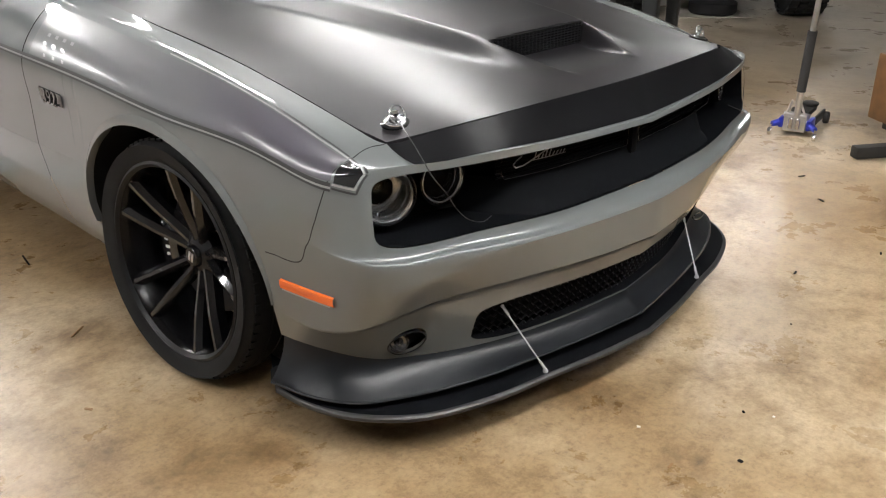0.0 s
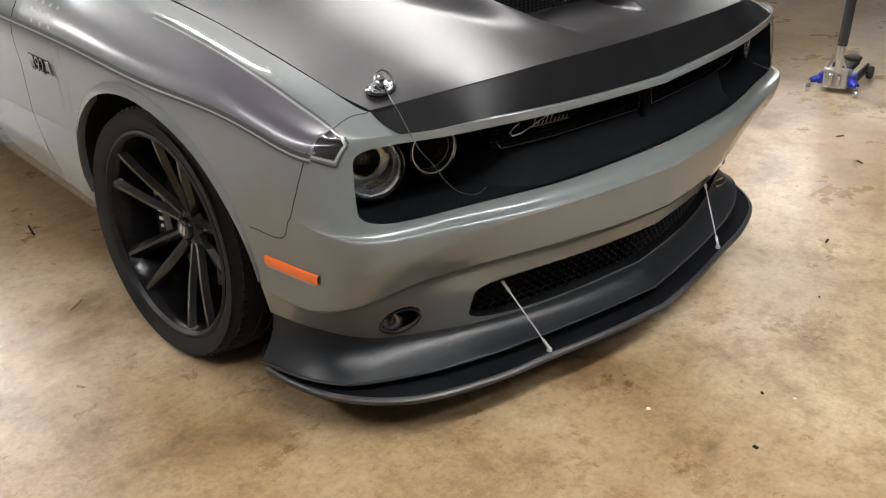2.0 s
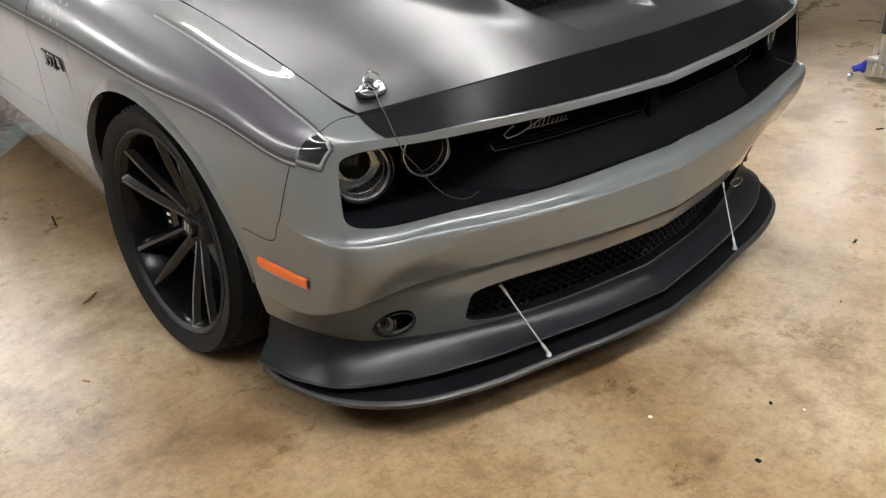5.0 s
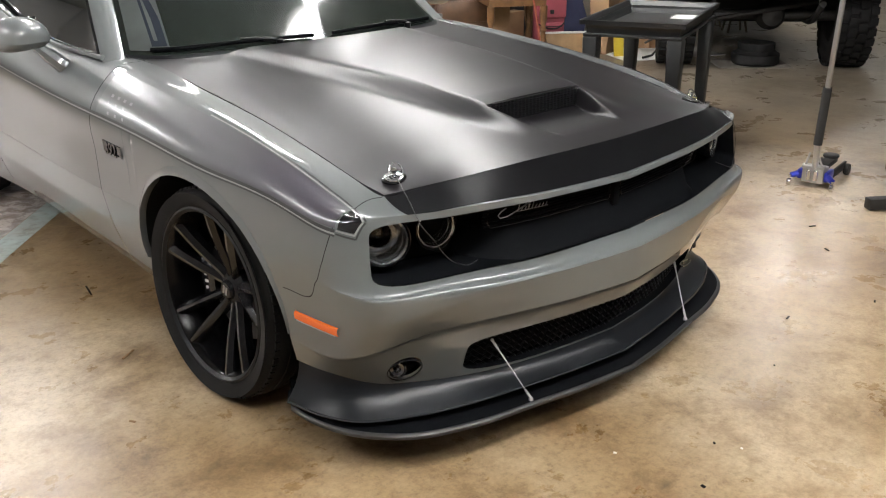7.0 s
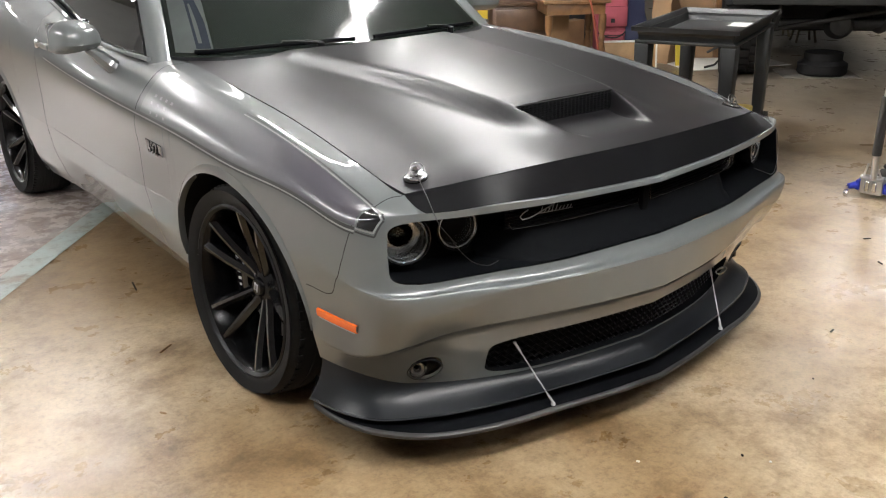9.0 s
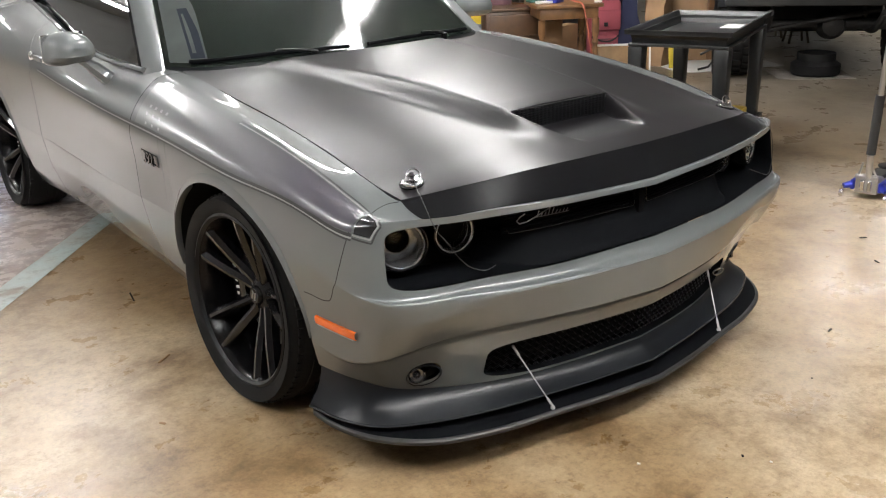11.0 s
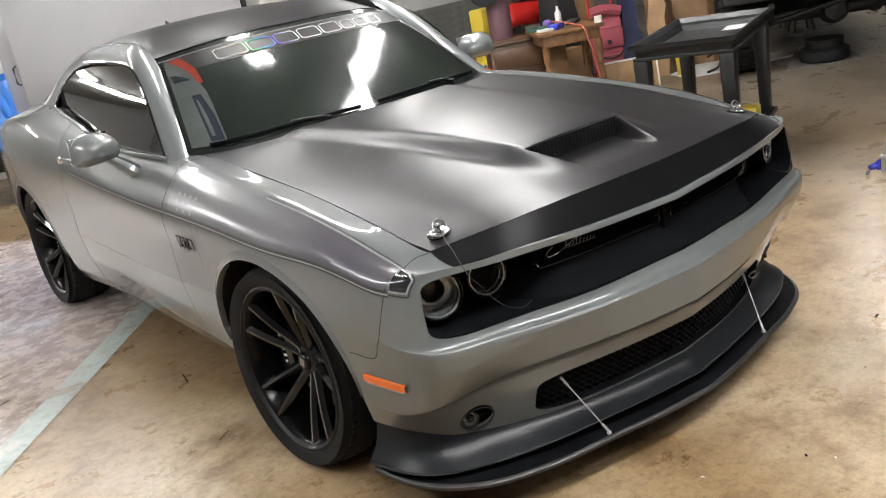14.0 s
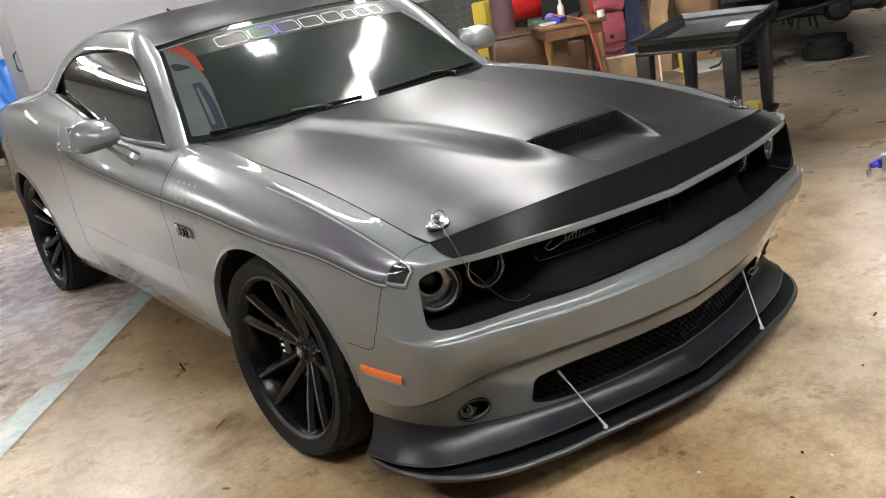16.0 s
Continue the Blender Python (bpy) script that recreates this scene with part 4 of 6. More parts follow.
            for rad, off, wdt, dep, xf in st:
                sec = [(xf, off - wdt * 0.14), (xf, off + wdt * 0.14), (xf - 0.016, off + wdt * 0.47), (xf - 0.022, off + wdt * 0.47), (xf - dep, off + wdt * 0.36), (xf - dep, off - wdt * 0.36), (xf - 0.016, off - wdt * 0.47)]
                rings.append([bm.verts.new(Matrix.Rotation(a0, 3, "X") @ Vector((px, py, rad))) for px, py in sec])
            for i in range(len(rings) - 1):
                for j in range(7):
                    bm.faces.new((rings[i][j], rings[i][(j + 1) % 7], rings[i + 1][(j + 1) % 7], rings[i + 1][j]))
            bm.faces.new(rings[0][::-1])
            bm.faces.new(rings[-1])
            part("spoke", bm, RIM, rim, smooth=True, sharp=20)
    bm = B()
    lathe(bm, [(0.09, -0.005), (0.185, -0.005), (0.185, -0.033), (0.09, -0.033)], 60, "X", closed=True)
    part("brake_disc", bm, DISC, w, "iron brake disc")
    bm = B()
    rings = []
    for a in np.linspace(radians(60), radians(125), 10):
        rings.append([bm.verts.new(Matrix.Rotation(a, 3, "X") @ Vector((px, 0, pz))) for px, pz in ((0.028, 0.12), (0.034, 0.14), (0.034, 0.19), (0.022, 0.215), (-0.05, 0.215), (-0.05, 0.12))])
    for i in range(len(rings) - 1):
        for j in range(6):
            bm.faces.new((rings[i][j], rings[i][(j + 1) % 6], rings[i + 1][(j + 1) % 6], rings[i + 1][j]))
    bm.faces.new(rings[0][::-1])
    bm.faces.new(rings[-1])
    cal = part("brake_caliper", bm, GLOSSBLACK, w, "black brake caliper")
    for a in (radians(68), radians(117)):
        bm = B()
        p = Matrix.Rotation(a, 3, "X") @ Vector((0.034, 0, 0.165))
        rod(bm, p, p + Vector((0.012, 0, 0)), 0.008, 8)
        part("caliper_bolt", bm, STEEL, cal)
    for a, h0, h1 in ((80, 0.152, 0.170), (88, 0.156, 0.172), (97, 0.150, 0.170), (105, 0.156, 0.170)):
        bm = B()
        box(bm, 0.0338, 0.0352, -0.0045, 0.0045, h0, h1, 0, Matrix.Rotation(radians(a), 4, "X"))
        part("caliper_mark", bm, OFFWHITE_MARK, cal, "small white bar printed on the caliper", smooth=False)
    return w


WX = 0.832
for yy in (0.03, 3.0):
    for sx in (1, -1):
        wheel(WX, yy, sx, 3.0 if yy < 1 else 0)

# under-body, so that light does not pass through the car
bm = B()
box(bm, -0.55, 0.55, -0.50, 3.8, 0.20, 0.5, 0.02)
box(bm, -0.70, 0.70, 0.5, 2.5, 0.20, 0.9, 0.02)
part("underbody", bm, DULLBLACK, car)

# ---- fittings of the car ----
def on_body(s, v, lift=0.0, sx=-1):
    """Points on the skin of the car, lifted off it."""
    s, v = np.atleast_1d(np.asarray(s, float)), np.atleast_1d(np.asarray(v, float))
    e = 0.004
    p = body(s, v[:, None])[:, 0]
    a = body(s + e, v[:, None])[:, 0] - body(s - e, v[:, None])[:, 0]
    b = body(s, v[:, None] + e)[:, 0] - body(s, v[:, None] - e)[:, 0]
    n = np.cross(b, a)
    n /= np.linalg.norm(n, axis=1, keepdims=True)
    n *= np.where((n * (p - [0, 1.5, 0.5])).sum(1) < 0, -1, 1)[:, None]
    return (p + n * lift) * [sx if sx else 1, 1, 1]


def ribbon(bm, s, v, half, lift, sx=-1, n=60, straight=False):
    """A thin band along a line on the skin, smooth or with corners."""
    U = np.linspace(0, 1, len(s))
    u = np.linspace(0, 1, n)
    line = np.stack([np.interp(u, U, s), np.interp(u, U, v)], 1) if straight else herm(np.stack([s, v], 1), U, u)
    c = on_body(line[:, 0], line[:, 1], lift, 1)
    up = on_body(line[:, 0], line[:, 1] - 0.05, lift, 1) - c
    d = np.gradient(c, axis=0)
    nrm = np.cross(d, up)
    w = np.cross(nrm, d)
    w /= np.linalg.norm(w, axis=1, keepdims=True) + 1e-12
    P = np.stack([c + w * half, c, c - w * half], 1) * [sx, 1, 1]
    grid(bm, P)
    return bm


SIDES = (-1, 1)
# the tapering side stripe with its pinstripes
for sx in SIDES:
    # from the door to the seam, and the small angular cell beyond the seam
    for name, ss, upper, lower, label in (
            ("side_stripe", np.linspace(1.009, 2.36, 80), ([1.0, 1.106, 1.207, 1.40, 1.9, 2.4], [1.19, 1.04, 0.98, 0.96, 1.0, 1.0]), ([1.0, 1.04, 1.2, 1.5, 2.4], [2.08, 2.05, 2.0, 1.99, 1.97]), "charcoal stripe decal fading towards the door"),
            ("stripe_cell", np.linspace(0.916, 1.000, 24), ([0.915, 0.955, 1.005], [1.96, 1.46, 1.17]), ([0.915, 0.94, 1.005], [1.98, 2.18, 2.09]), "angular charcoal cell at the tip of the stripe")):
        up_v, lo_v = np.interp(ss, *upper), np.interp(ss, *lower)
        bm = B()
        grid(bm, np.stack([on_body(ss, up_v + (lo_v - up_v) * f, 0.0014, sx) for f in np.linspace(0, 1, 14)], 1), flip=sx > 0)
        part(name, bm, GLOSSBLACK if name == "stripe_cell" else STRIPE_FADE, car, label, sharp=80)
    for off, half, mat in ((0.055, 0.0045, PINSTRIPE), (0.115, 0.0026, PINLIGHT), (0.165, 0.0025, PINSTRIPE)):
        bm = B()
        ribbon(bm, [1.008, 1.1, 1.2, 1.5, 1.9, 2.3, 2.8, 3.3, 3.62], np.array([2.085, 2.03, 2.0, 1.99, 1.98, 1.97, 1.98, 1.96, 1.9]) + off * 0.8, half, 0.002, sx, 120)
        part("pinstripe", bm, mat, car)
    for s_, v_, half, mat in (([1.008, 1.05, 1.106, 1.207, 1.40, 1.7], [1.12, 1.03, 0.98, 0.93, 0.91, 0.93], 0.0024, PINLIGHT), ([1.008, 1.05, 1.106, 1.207, 1.40, 1.7], [1.04, 0.95, 0.90, 0.85, 0.83, 0.85], 0.0020, PINSTRIPE)):
        bm = B()
        ribbon(bm, s_, v_, half, 0.0022, sx, 80)
        part("pinstripe", bm, mat, car)
    for s_, v_, half, mat in (([1.004, 0.952, 0.913, 0.938, 1.004], [1.14, 1.43, 1.97, 2.21, 2.12], 0.0024, PINLIGHT), ([1.004, 0.947, 0.904, 0.934, 1.004], [1.06, 1.36, 1.97, 2.27, 2.18], 0.0024, PINSTRIPE)):
        bm = B()
        ribbon(bm, s_, v_, half, 0.0022, sx, 60, straight=True)
        part("pinstripe", bm, mat, car)
    # four small bars painted for lamp reflections, and printed slants, where the stripe fades at the door
    for k in range(4):
        bm = B()
        q = 2.12 + k * 0.05
        P = np.stack([on_body([q, q + 0.018], [1.52, 1.52], 0.002, sx), on_body([q, q + 0.018], [1.58, 1.58], 0.002, sx)], 1)
        grid(bm, P)
        part("decal_reflection_dash", bm, PINLIGHT, car)
    for k in range(3):
        bm = B()
        q = 2.13 + k * 0.06
        P = np.stack([on_body([q + 0.03, q + 0.045], [1.68, 1.68], 0.002, sx), on_body([q, q + 0.015], [1.93, 1.93], 0.002, sx)], 1)
        grid(bm, P)
        part("decal_reflection_dash", bm, PINLIGHT, car)

    # seam between wing and bumper cover, and round the door
    bm = B()
    ribbon(bm, [0.90, 0.955, 0.988, 1.003, 1.006, 1.02, 1.035, 1.05, 1.068, 1.085, 1.10, 1.125, 1.155, 1.19, 1.222], [0.03, 0.3, 0.68, 1.2, 1.75, 2.12, 2.38, 2.62, 3.0, 3.95, 4.45, 4.62, 4.66, 4.66, 4.70], 0.0015, 0.0008, sx, 120)
    part("panel_seam", bm, SHADOWGAP, car)
    # amber marker
    bm = B()
    sm = np.linspace(1.180, 1.012, 14)
    z_of = [body(np.array([q]), np.linspace(3, 8, 300)[None])[0, :, 2] for q in sm]
    vm = np.array([np.interp(-0.467, -z, np.linspace(3, 8, 300)) for z in z_of])
    vl = np.array([np.interp(-0.441, -z, np.linspace(3, 8, 300)) for z in z_of])
    rows = [on_body(sm, vm, 0.0, sx), on_body(sm, vm + 0.03, 0.006, sx), on_body(sm, (vm + vl) / 2, 0.008, sx), on_body(sm, vl - 0.03, 0.006, sx), on_body(sm, vl, 0.0, sx)]
    grid(bm, np.stack(rows, 1))
    part("side_marker", bm, AMBER, car, "orange side marker lamp")
    bm = B()
    ribbon(bm, list(sm[::3]), list(vl[::3] + 0.05), 0.0022, 0.002, sx, 20)
    part("marker_trim", bm, PINLIGHT, car)
    # number badge
    bm = B()
    plate_s = np.linspace(2.308, 2.158, 8)
    rows = [on_body(plate_s, np.full(8, v), l, sx) for v, l in ((2.545, 0.0), (2.55, 0.004), (2.80, 0.004), (2.805, 0.0))]
    grid(bm, np.stack(rows, 1))
    badge = part("badge", bm, GLOSSBLACK, car, "small black engine-size badge with chrome digits")
    cu = bpy.data.curves.new("digits", "FONT")
    cu.body = "392"
    cu.size = 0.066
    cu.extrude = 0.002
    tmp = bpy.data.objects.new("digits", cu)
    me = bpy.data.meshes.new_from_object(tmp)
    me.materials.append(DARKDIGIT)
    bpy.data.objects.remove(tmp)
    dig = new("digits", me)
    dig.parent = badge
    c = on_body([2.234], [2.69], 0.006, sx)[0]
    dig.matrix_basis = Matrix.Translation((c[0], c[1] + (0.056 if sx < 0 else -0.056), c[2] - 0.021)) @ Euler((radians(90), 0, radians(-90 if sx < 0 else 90))).to_matrix().to_4x4()
    # door handle
    bm = B()
    c = on_body([3.60], [1.62], 0.016, sx)[0]
    box(bm, -0.011, 0.011, -0.10, 0.10, -0.014, 0.014, 0.008, Matrix.Translation(c))
    part("door_handle", bm, PAINT, car, "grey pull handle")
    bm = B()
    box(bm, -0.012, 0.012, -0.012, 0.022, -0.02, 0.02, 0.008, Matrix.Translation(Vector(c) + Vector((0, 0.09, 0))))
    part("handle_cap", bm, CHROME, car, "bright end cap of the handle")

    # door mirror: a domed cap over a shallower lower shell
    seat_at = Matrix.Translation((1.032 * sx, 1.19, 1.080)) @ pose(0, 0, 0, 6, 0, 14 * -sx)
    halves = []
    for low in (False, True):
        bm = B()
        bmesh.ops.create_uvsphere(bm, u_segments=36, v_segments=24, radius=1)
        bmesh.ops.delete(bm, geom=[v for v in bm.verts if (v.co.z > 1e-4 if low else v.co.z < -1e-4)], context="VERTS")
        for v in bm.verts:
            x, y, z = v.co
            px, pz = math.copysign(abs(x) ** 0.70, x), math.copysign(abs(z) ** 0.74, z)
            deep = (0.098 if y < 0 else 0.03) * (1.0 if not low else 0.96 - 0.30 * abs(pz))
            v.co = (px * 0.104 * (1 - 0.12 * pz) * (0.985 if low else 1.0), y * deep, pz * (0.046 if low else 0.082) * (1 + 0.10 * px * sx) - 0.016)
        bmesh.ops.transform(bm, matrix=seat_at, verts=bm.verts)
        halves.append(bm)
    mirror = part("door_mirror", halves[0], PAINT, car, "grey door mirror cap", sharp=80)
    part("mirror_shell", halves[1], PAINT, mirror, "tucked lower shell of the mirror", sharp=80)
    bm = B()
    box(bm, -0.090, 0.090, 0.022, 0.032, -0.052, 0.055, 0.004, seat_at)
    part("mirror_glass", bm, CHROME, mirror, "mirror glass")
    bm = B()
    arm = [Vector((0.995 * sx, 1.185, 1.046)), Vector((0.955 * sx, 1.175, 1.004)), Vector((0.948 * sx, 1.173, 0.997)), Vector((0.905 * sx, 1.162, 0.952)), Vector((0.890 * sx, 1.160, 0.940))]
    tube(bm, arm, [0.021, 0.023, 0.028, 0.031, 0.032], 8)
    part("mirror_arm", bm, PAINT, mirror, "stepped grey mirror arm")


# bonnet pins with lanyards
for sx in SIDES:
    c = Vector((0.695 * sx, -0.632, 0.0))
    c.z = float(hood_z(np.array([0.695]), np.array([-0.632]))[0]) + 0.002
    tilt = Matrix.Translation(c) @ pose(0, 0, 0, 9, 8 * sx, 0)
    bm = B()
    lathe(bm, [(0.036, 0.0), (0.036, 0.004), (0.031, 0.006), (0.001, 0.006)], 32)
    bmesh.ops.transform(bm, matrix=tilt @ Matrix.Diagonal((1.0, 0.85, 1, 1)), verts=bm.verts)
    pin = part("bonnet_pin", bm, GLOSSBLACK, car, "bonnet pin with chrome plate and wire lanyard")
    bm = B()
    lathe(bm, [(0.027, 0.005), (0.0265, 0.008), (0.023, 0.0095), (0.017, 0.009), (0.014, 0.0055)], 28)
    bmesh.ops.transform(bm, matrix=tilt, verts=bm.verts)
    part("scuff_plate", bm, CHROME, pin, "chrome scuff plate")
    bm = B()
    rod(bm, (0, 0, 0.004), (0, 0, 0.026), 0.0065, 12)
    lathe(bm, [(0.0065, 0.024), (0.009, 0.025), (0.009, 0.030), (0.003, 0.034), (0.001, 0.034)], 12)
    bmesh.ops.transform(bm, matrix=tilt, verts=bm.verts)
    part("pin_post", bm, CHROME, pin)
    bm = B()
    ring = [tilt @ Vector((0.022 * math.cos(a) - 0.006 * sx, 0.012 * math.sin(a) - 0.002, 0.022 + 0.018 * math.sin(a))) for a in np.linspace(0, 2 * math.pi, 25)[:-1]]
    tube(bm, ring, 0.0020, 8, closed=True)
    tube(bm, [tilt @ Vector(p) for p in ((-0.026, 0.0, 0.014), (0.0, 0.003, 0.020), (0.026, 0.0, 0.015))], 0.002, 8)
    part("pin_clip", bm, CHROME, pin, "wire ring clip")
    if sx < 0:
        path = [(c.x, c.y - 0.012, c.z + 0.010), (-.718, -.69, .840), (-.735, -.74, .818), (-.748, -.780, .795), (-.748, -.812, .762), (-.728, -.825, .732), (-.69, -.825, .680), (-.647, -.825, .641), (-.598, -.825, .622), (-.557, -.815, .622)]
    else:
        path = [(c.x, c.y - 0.012, c.z + 0.010), (.74, -.665, .822), (.79, -.71, .800), (.822, -.735, .765), (.838, -.745, .70), (.828, -.755, .645), (.79, -.775, .622), (.72, -.81, .625), (.65, -.835, .645), (.60, -.815, .668)]
    bm = B()
    tube(bm, smooth_line(path, 50), 0.0012, 6)
    part("lanyard", bm, CABLE, pin, "thin coated wire lanyard")

# grille: mesh, frames and centre post inside the opening
def grille_pt(x, v, back):
    s = way_at(x=max(abs(x), 1e-4), level=3)
    p = body(np.array([s]), np.array([[v]]))[0, 0]
    return Vector((math.copysign(p[0], x), p[1] + back, p[2]))


xs_g = np.linspace(-0.50, 0.50, 41)
for k in range(9):
    bm = B()
    v = 2.12 + k * 0.045
    tube(bm, [grille_pt(x, v, 0.075) for x in xs_g], 0.0032, 5)
    part("grille_bar", bm, GRILLE, car)
for sx in SIDES:
    bm = B()
    q = [grille_pt(sx * x, v, 0.055) for x, v in ([(x, 2.47) for x in np.linspace(0.03, 0.49, 20)] + [(0.50, 2.40), (0.50, 2.2)] + [(x, 2.12) for x in np.linspace(0.49, 0.03, 20)] + [(0.025, 2.2), (0.025, 2.4)])]
    tube(bm, q, 0.0016, 6, closed=True)
    part("grille_frame", bm, FRAMELINE, car, "thin dark chrome frame of the grille insert")
bm = B()
p0, p1 = grille_pt(0.001, 2.05, 0.06), grille_pt(0.001, 2.6, 0.06)
box(bm, -0.014, 0.014, p0.y - 0.012, p0.y + 0.03, p1.z, p0.z, 0.004)
part("grille_post", bm, GRILLE, car)
# lower part of the black face under the insert
bm = B()
P = np.array([[grille_pt(x, v, d) for v, d in ((2.5, 0.066), (2.62, 0.055), (2.85, 0.035), (2.98, 0.012))] for x in np.linspace(-0.54, 0.54, 61)])
P[:, :, 1] += (np.clip((np.abs(np.linspace(-0.54, 0.54, 61)) - 0.40) / 0.14, 0, 1) ** 2 * 0.12)[:, None]
grid(bm, P)
part("grille_fascia", bm, GRILLE, car, "matt black band below the grille insert")

# maker's script on the grille, as a plain flowing silver line with short bars
bm = B()
pts = [(-.445, 2.20), (-.462, 2.25), (-.470, 2.30), (-.462, 2.345), (-.44, 2.335), (-.41, 2.28), (-.38, 2.21), (-.36, 2.17)]
tube(bm, [grille_pt(x, v, 0.050) for x, v in pts], 0.0017, 6)
for k in range(9):
    x = -.405 + k * 0.0125
    tall = 0.10 if k in (0, 3, 4) else 0.055
    tube(bm, [grille_pt(x, 2.285, 0.050), grille_pt(x + 0.006, 2.285 - tall, 0.050)], 0.0014, 5)
tube(bm, [grille_pt(x, 2.288, 0.050) for x in np.linspace(-.41, -.295, 8)], 0.0011, 5)
part("grille_script", bm, SILVERED, car, "small silver script emblem")

# honeycomb of the lower grille
bm = B()
for row in range(7):
    v = LOW_V - 0.30 + row * 0.10
    q = []
    for k, x in enumerate(np.linspace(-0.535, 0.535, 86)):
        s = way_at(x=max(abs(x), 1e-4), level=7)
        p = body(np.array([s]), np.array([[v + (0.028 if k % 2 else -0.028)]]))[0, 0]
        q.append((math.copysign(p[0], x), p[1] + 0.032, p[2]))
    tube(bm, q, 0.0034, 5)
part("lower_grille_mesh", bm, BLACKPANEL, car, "black honeycomb mesh of the lower grille")

# tow-hook loop by the strut
for sx in (1,):
    bm = B()
    m = Matrix.Translation((0.40 * sx, -0.83, 0.355))
    tube(bm, [m @ Vector((0.022 * math.cos(a), -0.012 * math.sin(a) - 0.03, 0.006 * math.cos(a))) for a in np.linspace(0, 2 * math.pi, 21)[:-1]], 0.0032, 6, closed=True)
    part("tow_loop", bm, CHROME, car)

# windscreen wipers
def screen_pt(x, f, lift=0.0):
    """A point of the windscreen: across, and up from the cowl (0) to the roof (1)."""
    lo_, hi_ = smooth_line(SCREEN_LOW, 60), smooth_line(SCREEN_TOP, 60)
    best = None
    w = np.linspace(0, 1, 60)
    q = lo_ * (1 - f) + hi_ * f
    k = np.interp(abs(x), q[:, 0], w)
    p = np.array([np.interp(k, w, q[:, c]) for c in range(3)])
    p = p + np.array([0, -0.35, 1.0]) * (f * (1 - f) * 0.075) + np.array([0, -0.55, 0.83]) * lift
    return Vector((math.copysign(p[0], x), p[1], p[2]))


for x0, x1, xa in ((-0.70, -0.09, -0.25), (0.0, 0.60, 0.42)):
    bm = B()
    tube(bm, [screen_pt(x, 0.040 + 0.012 * math.sin((x - x0) / (x1 - x0) * math.pi), 0.014) for x in np.linspace(x0, x1, 16)], 0.0085, 6)
    wiper = part("wiper_blade", bm, GRILLE, car, "black wiper blade")
    bm = B()
    tube(bm, [screen_pt(x, 0.03 + 0.03 * math.sin((x - xa) / ((x0 + x1) / 2 - xa) * math.pi / 2) if abs((x0 + x1) / 2 - xa) > 0.01 else 0.03, 0.022) for x in np.linspace(xa, (x0 + x1) / 2, 10)], [0.009] * 4 + [0.006] * 6, 8)
    rod(bm, screen_pt(xa, 0.0, 0.0), screen_pt(xa, 0.02, 0.03), 0.014, 10)
    part("wiper_arm", bm, BLACKPANEL, wiper, "black wiper arm")

# sun-strip lettering on the screen: eight plain outlined blocks with an iridescent edge
LET = [-0.445, -0.295, -0.165, -0.045, 0.075, 0.185, 0.265, 0.345, 0.43]
for k in range(8):
    x0, x1 = LET[k] + 0.006, LET[k + 1] - 0.006
    tall = 1.0 if k < 5 else 0.85
    fl, fh = 0.785, 0.785 + 0.115 * tall
    corners = [(x0, fl), (x1, fl), (x1 + 0.004, fh), (x0 + 0.010, fh)]
    pts = []
    for i in range(4):
        a, b_ = corners[i], corners[(i + 1) % 4]
        pts += [(a[0] + (b_[0] - a[0]) * t, a[1] + (b_[1] - a[1]) * t) for t in (0.12, 0.5, 0.88)]
    bm = B()
    tube(bm, [screen_pt(x, f, 0.002) for x, f in pts], 0.0026, 6, closed=True)
    part("sunstrip_shape", bm, IRIS, car, "plain outlined block in iridescent vinyl")
# a reflection painted down the edge of the screen: pale strip, red swoosh, dark dash and framed panel
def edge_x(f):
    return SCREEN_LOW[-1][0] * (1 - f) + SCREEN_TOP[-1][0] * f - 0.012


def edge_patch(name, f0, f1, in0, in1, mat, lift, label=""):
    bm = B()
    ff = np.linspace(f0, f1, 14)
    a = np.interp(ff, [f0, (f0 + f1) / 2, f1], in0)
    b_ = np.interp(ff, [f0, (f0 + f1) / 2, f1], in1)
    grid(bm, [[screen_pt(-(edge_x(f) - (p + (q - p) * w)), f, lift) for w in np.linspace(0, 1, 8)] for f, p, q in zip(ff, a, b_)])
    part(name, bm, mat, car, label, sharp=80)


edge_patch("edge_reflection", 0.05, 0.93, (0.0, 0.0, 0.0), (0.105, 0.10, 0.055), REFLECTPALE, 0.0012, "pale reflection painted as a strip on the windscreen edge")
edge_patch("reflection_swoosh", 0.60, 0.925, (0.085, 0.062, 0.012), (0.10, 0.092, 0.055), REFLECTRED, 0.0024, "red swoosh of the painted reflection")
edge_patch("decal_reflection_dash", 0.66, 0.74, (0.012, 0.008, 0.005), (0.062, 0.045, 0.02), REFLECTDARK, 0.0024)
edge_patch("reflection_panel", 0.08, 0.50, (0.055, 0.05, 0.045), (0.098, 0.094, 0.075), REFLECTDARK, 0.0024, "dark framed panel of the painted reflection")
edge_patch("reflection_panel", 0.12, 0.45, (0.063, 0.058, 0.054), (0.074, 0.070, 0.060), REFLECTPALE, 0.0034)
# dark sun strip behind it
bm = B()
P = [[screen_pt(x, f, 0.0008) for f in np.linspace(0.76, 0.94, 5)] for x in np.linspace(-0.585, 0.585, 41)]
grid(bm, P)
part("sun_strip", bm, SUNSTRIP, car, "darker tinted sun strip at the head of the windscreen")

# ---- things round the car ----
WOOD = material("brown varnished wood", (0.15, 0.075, 0.03), 0.4, vary=0.3, vscale=14, bump=0.05, scale=60)
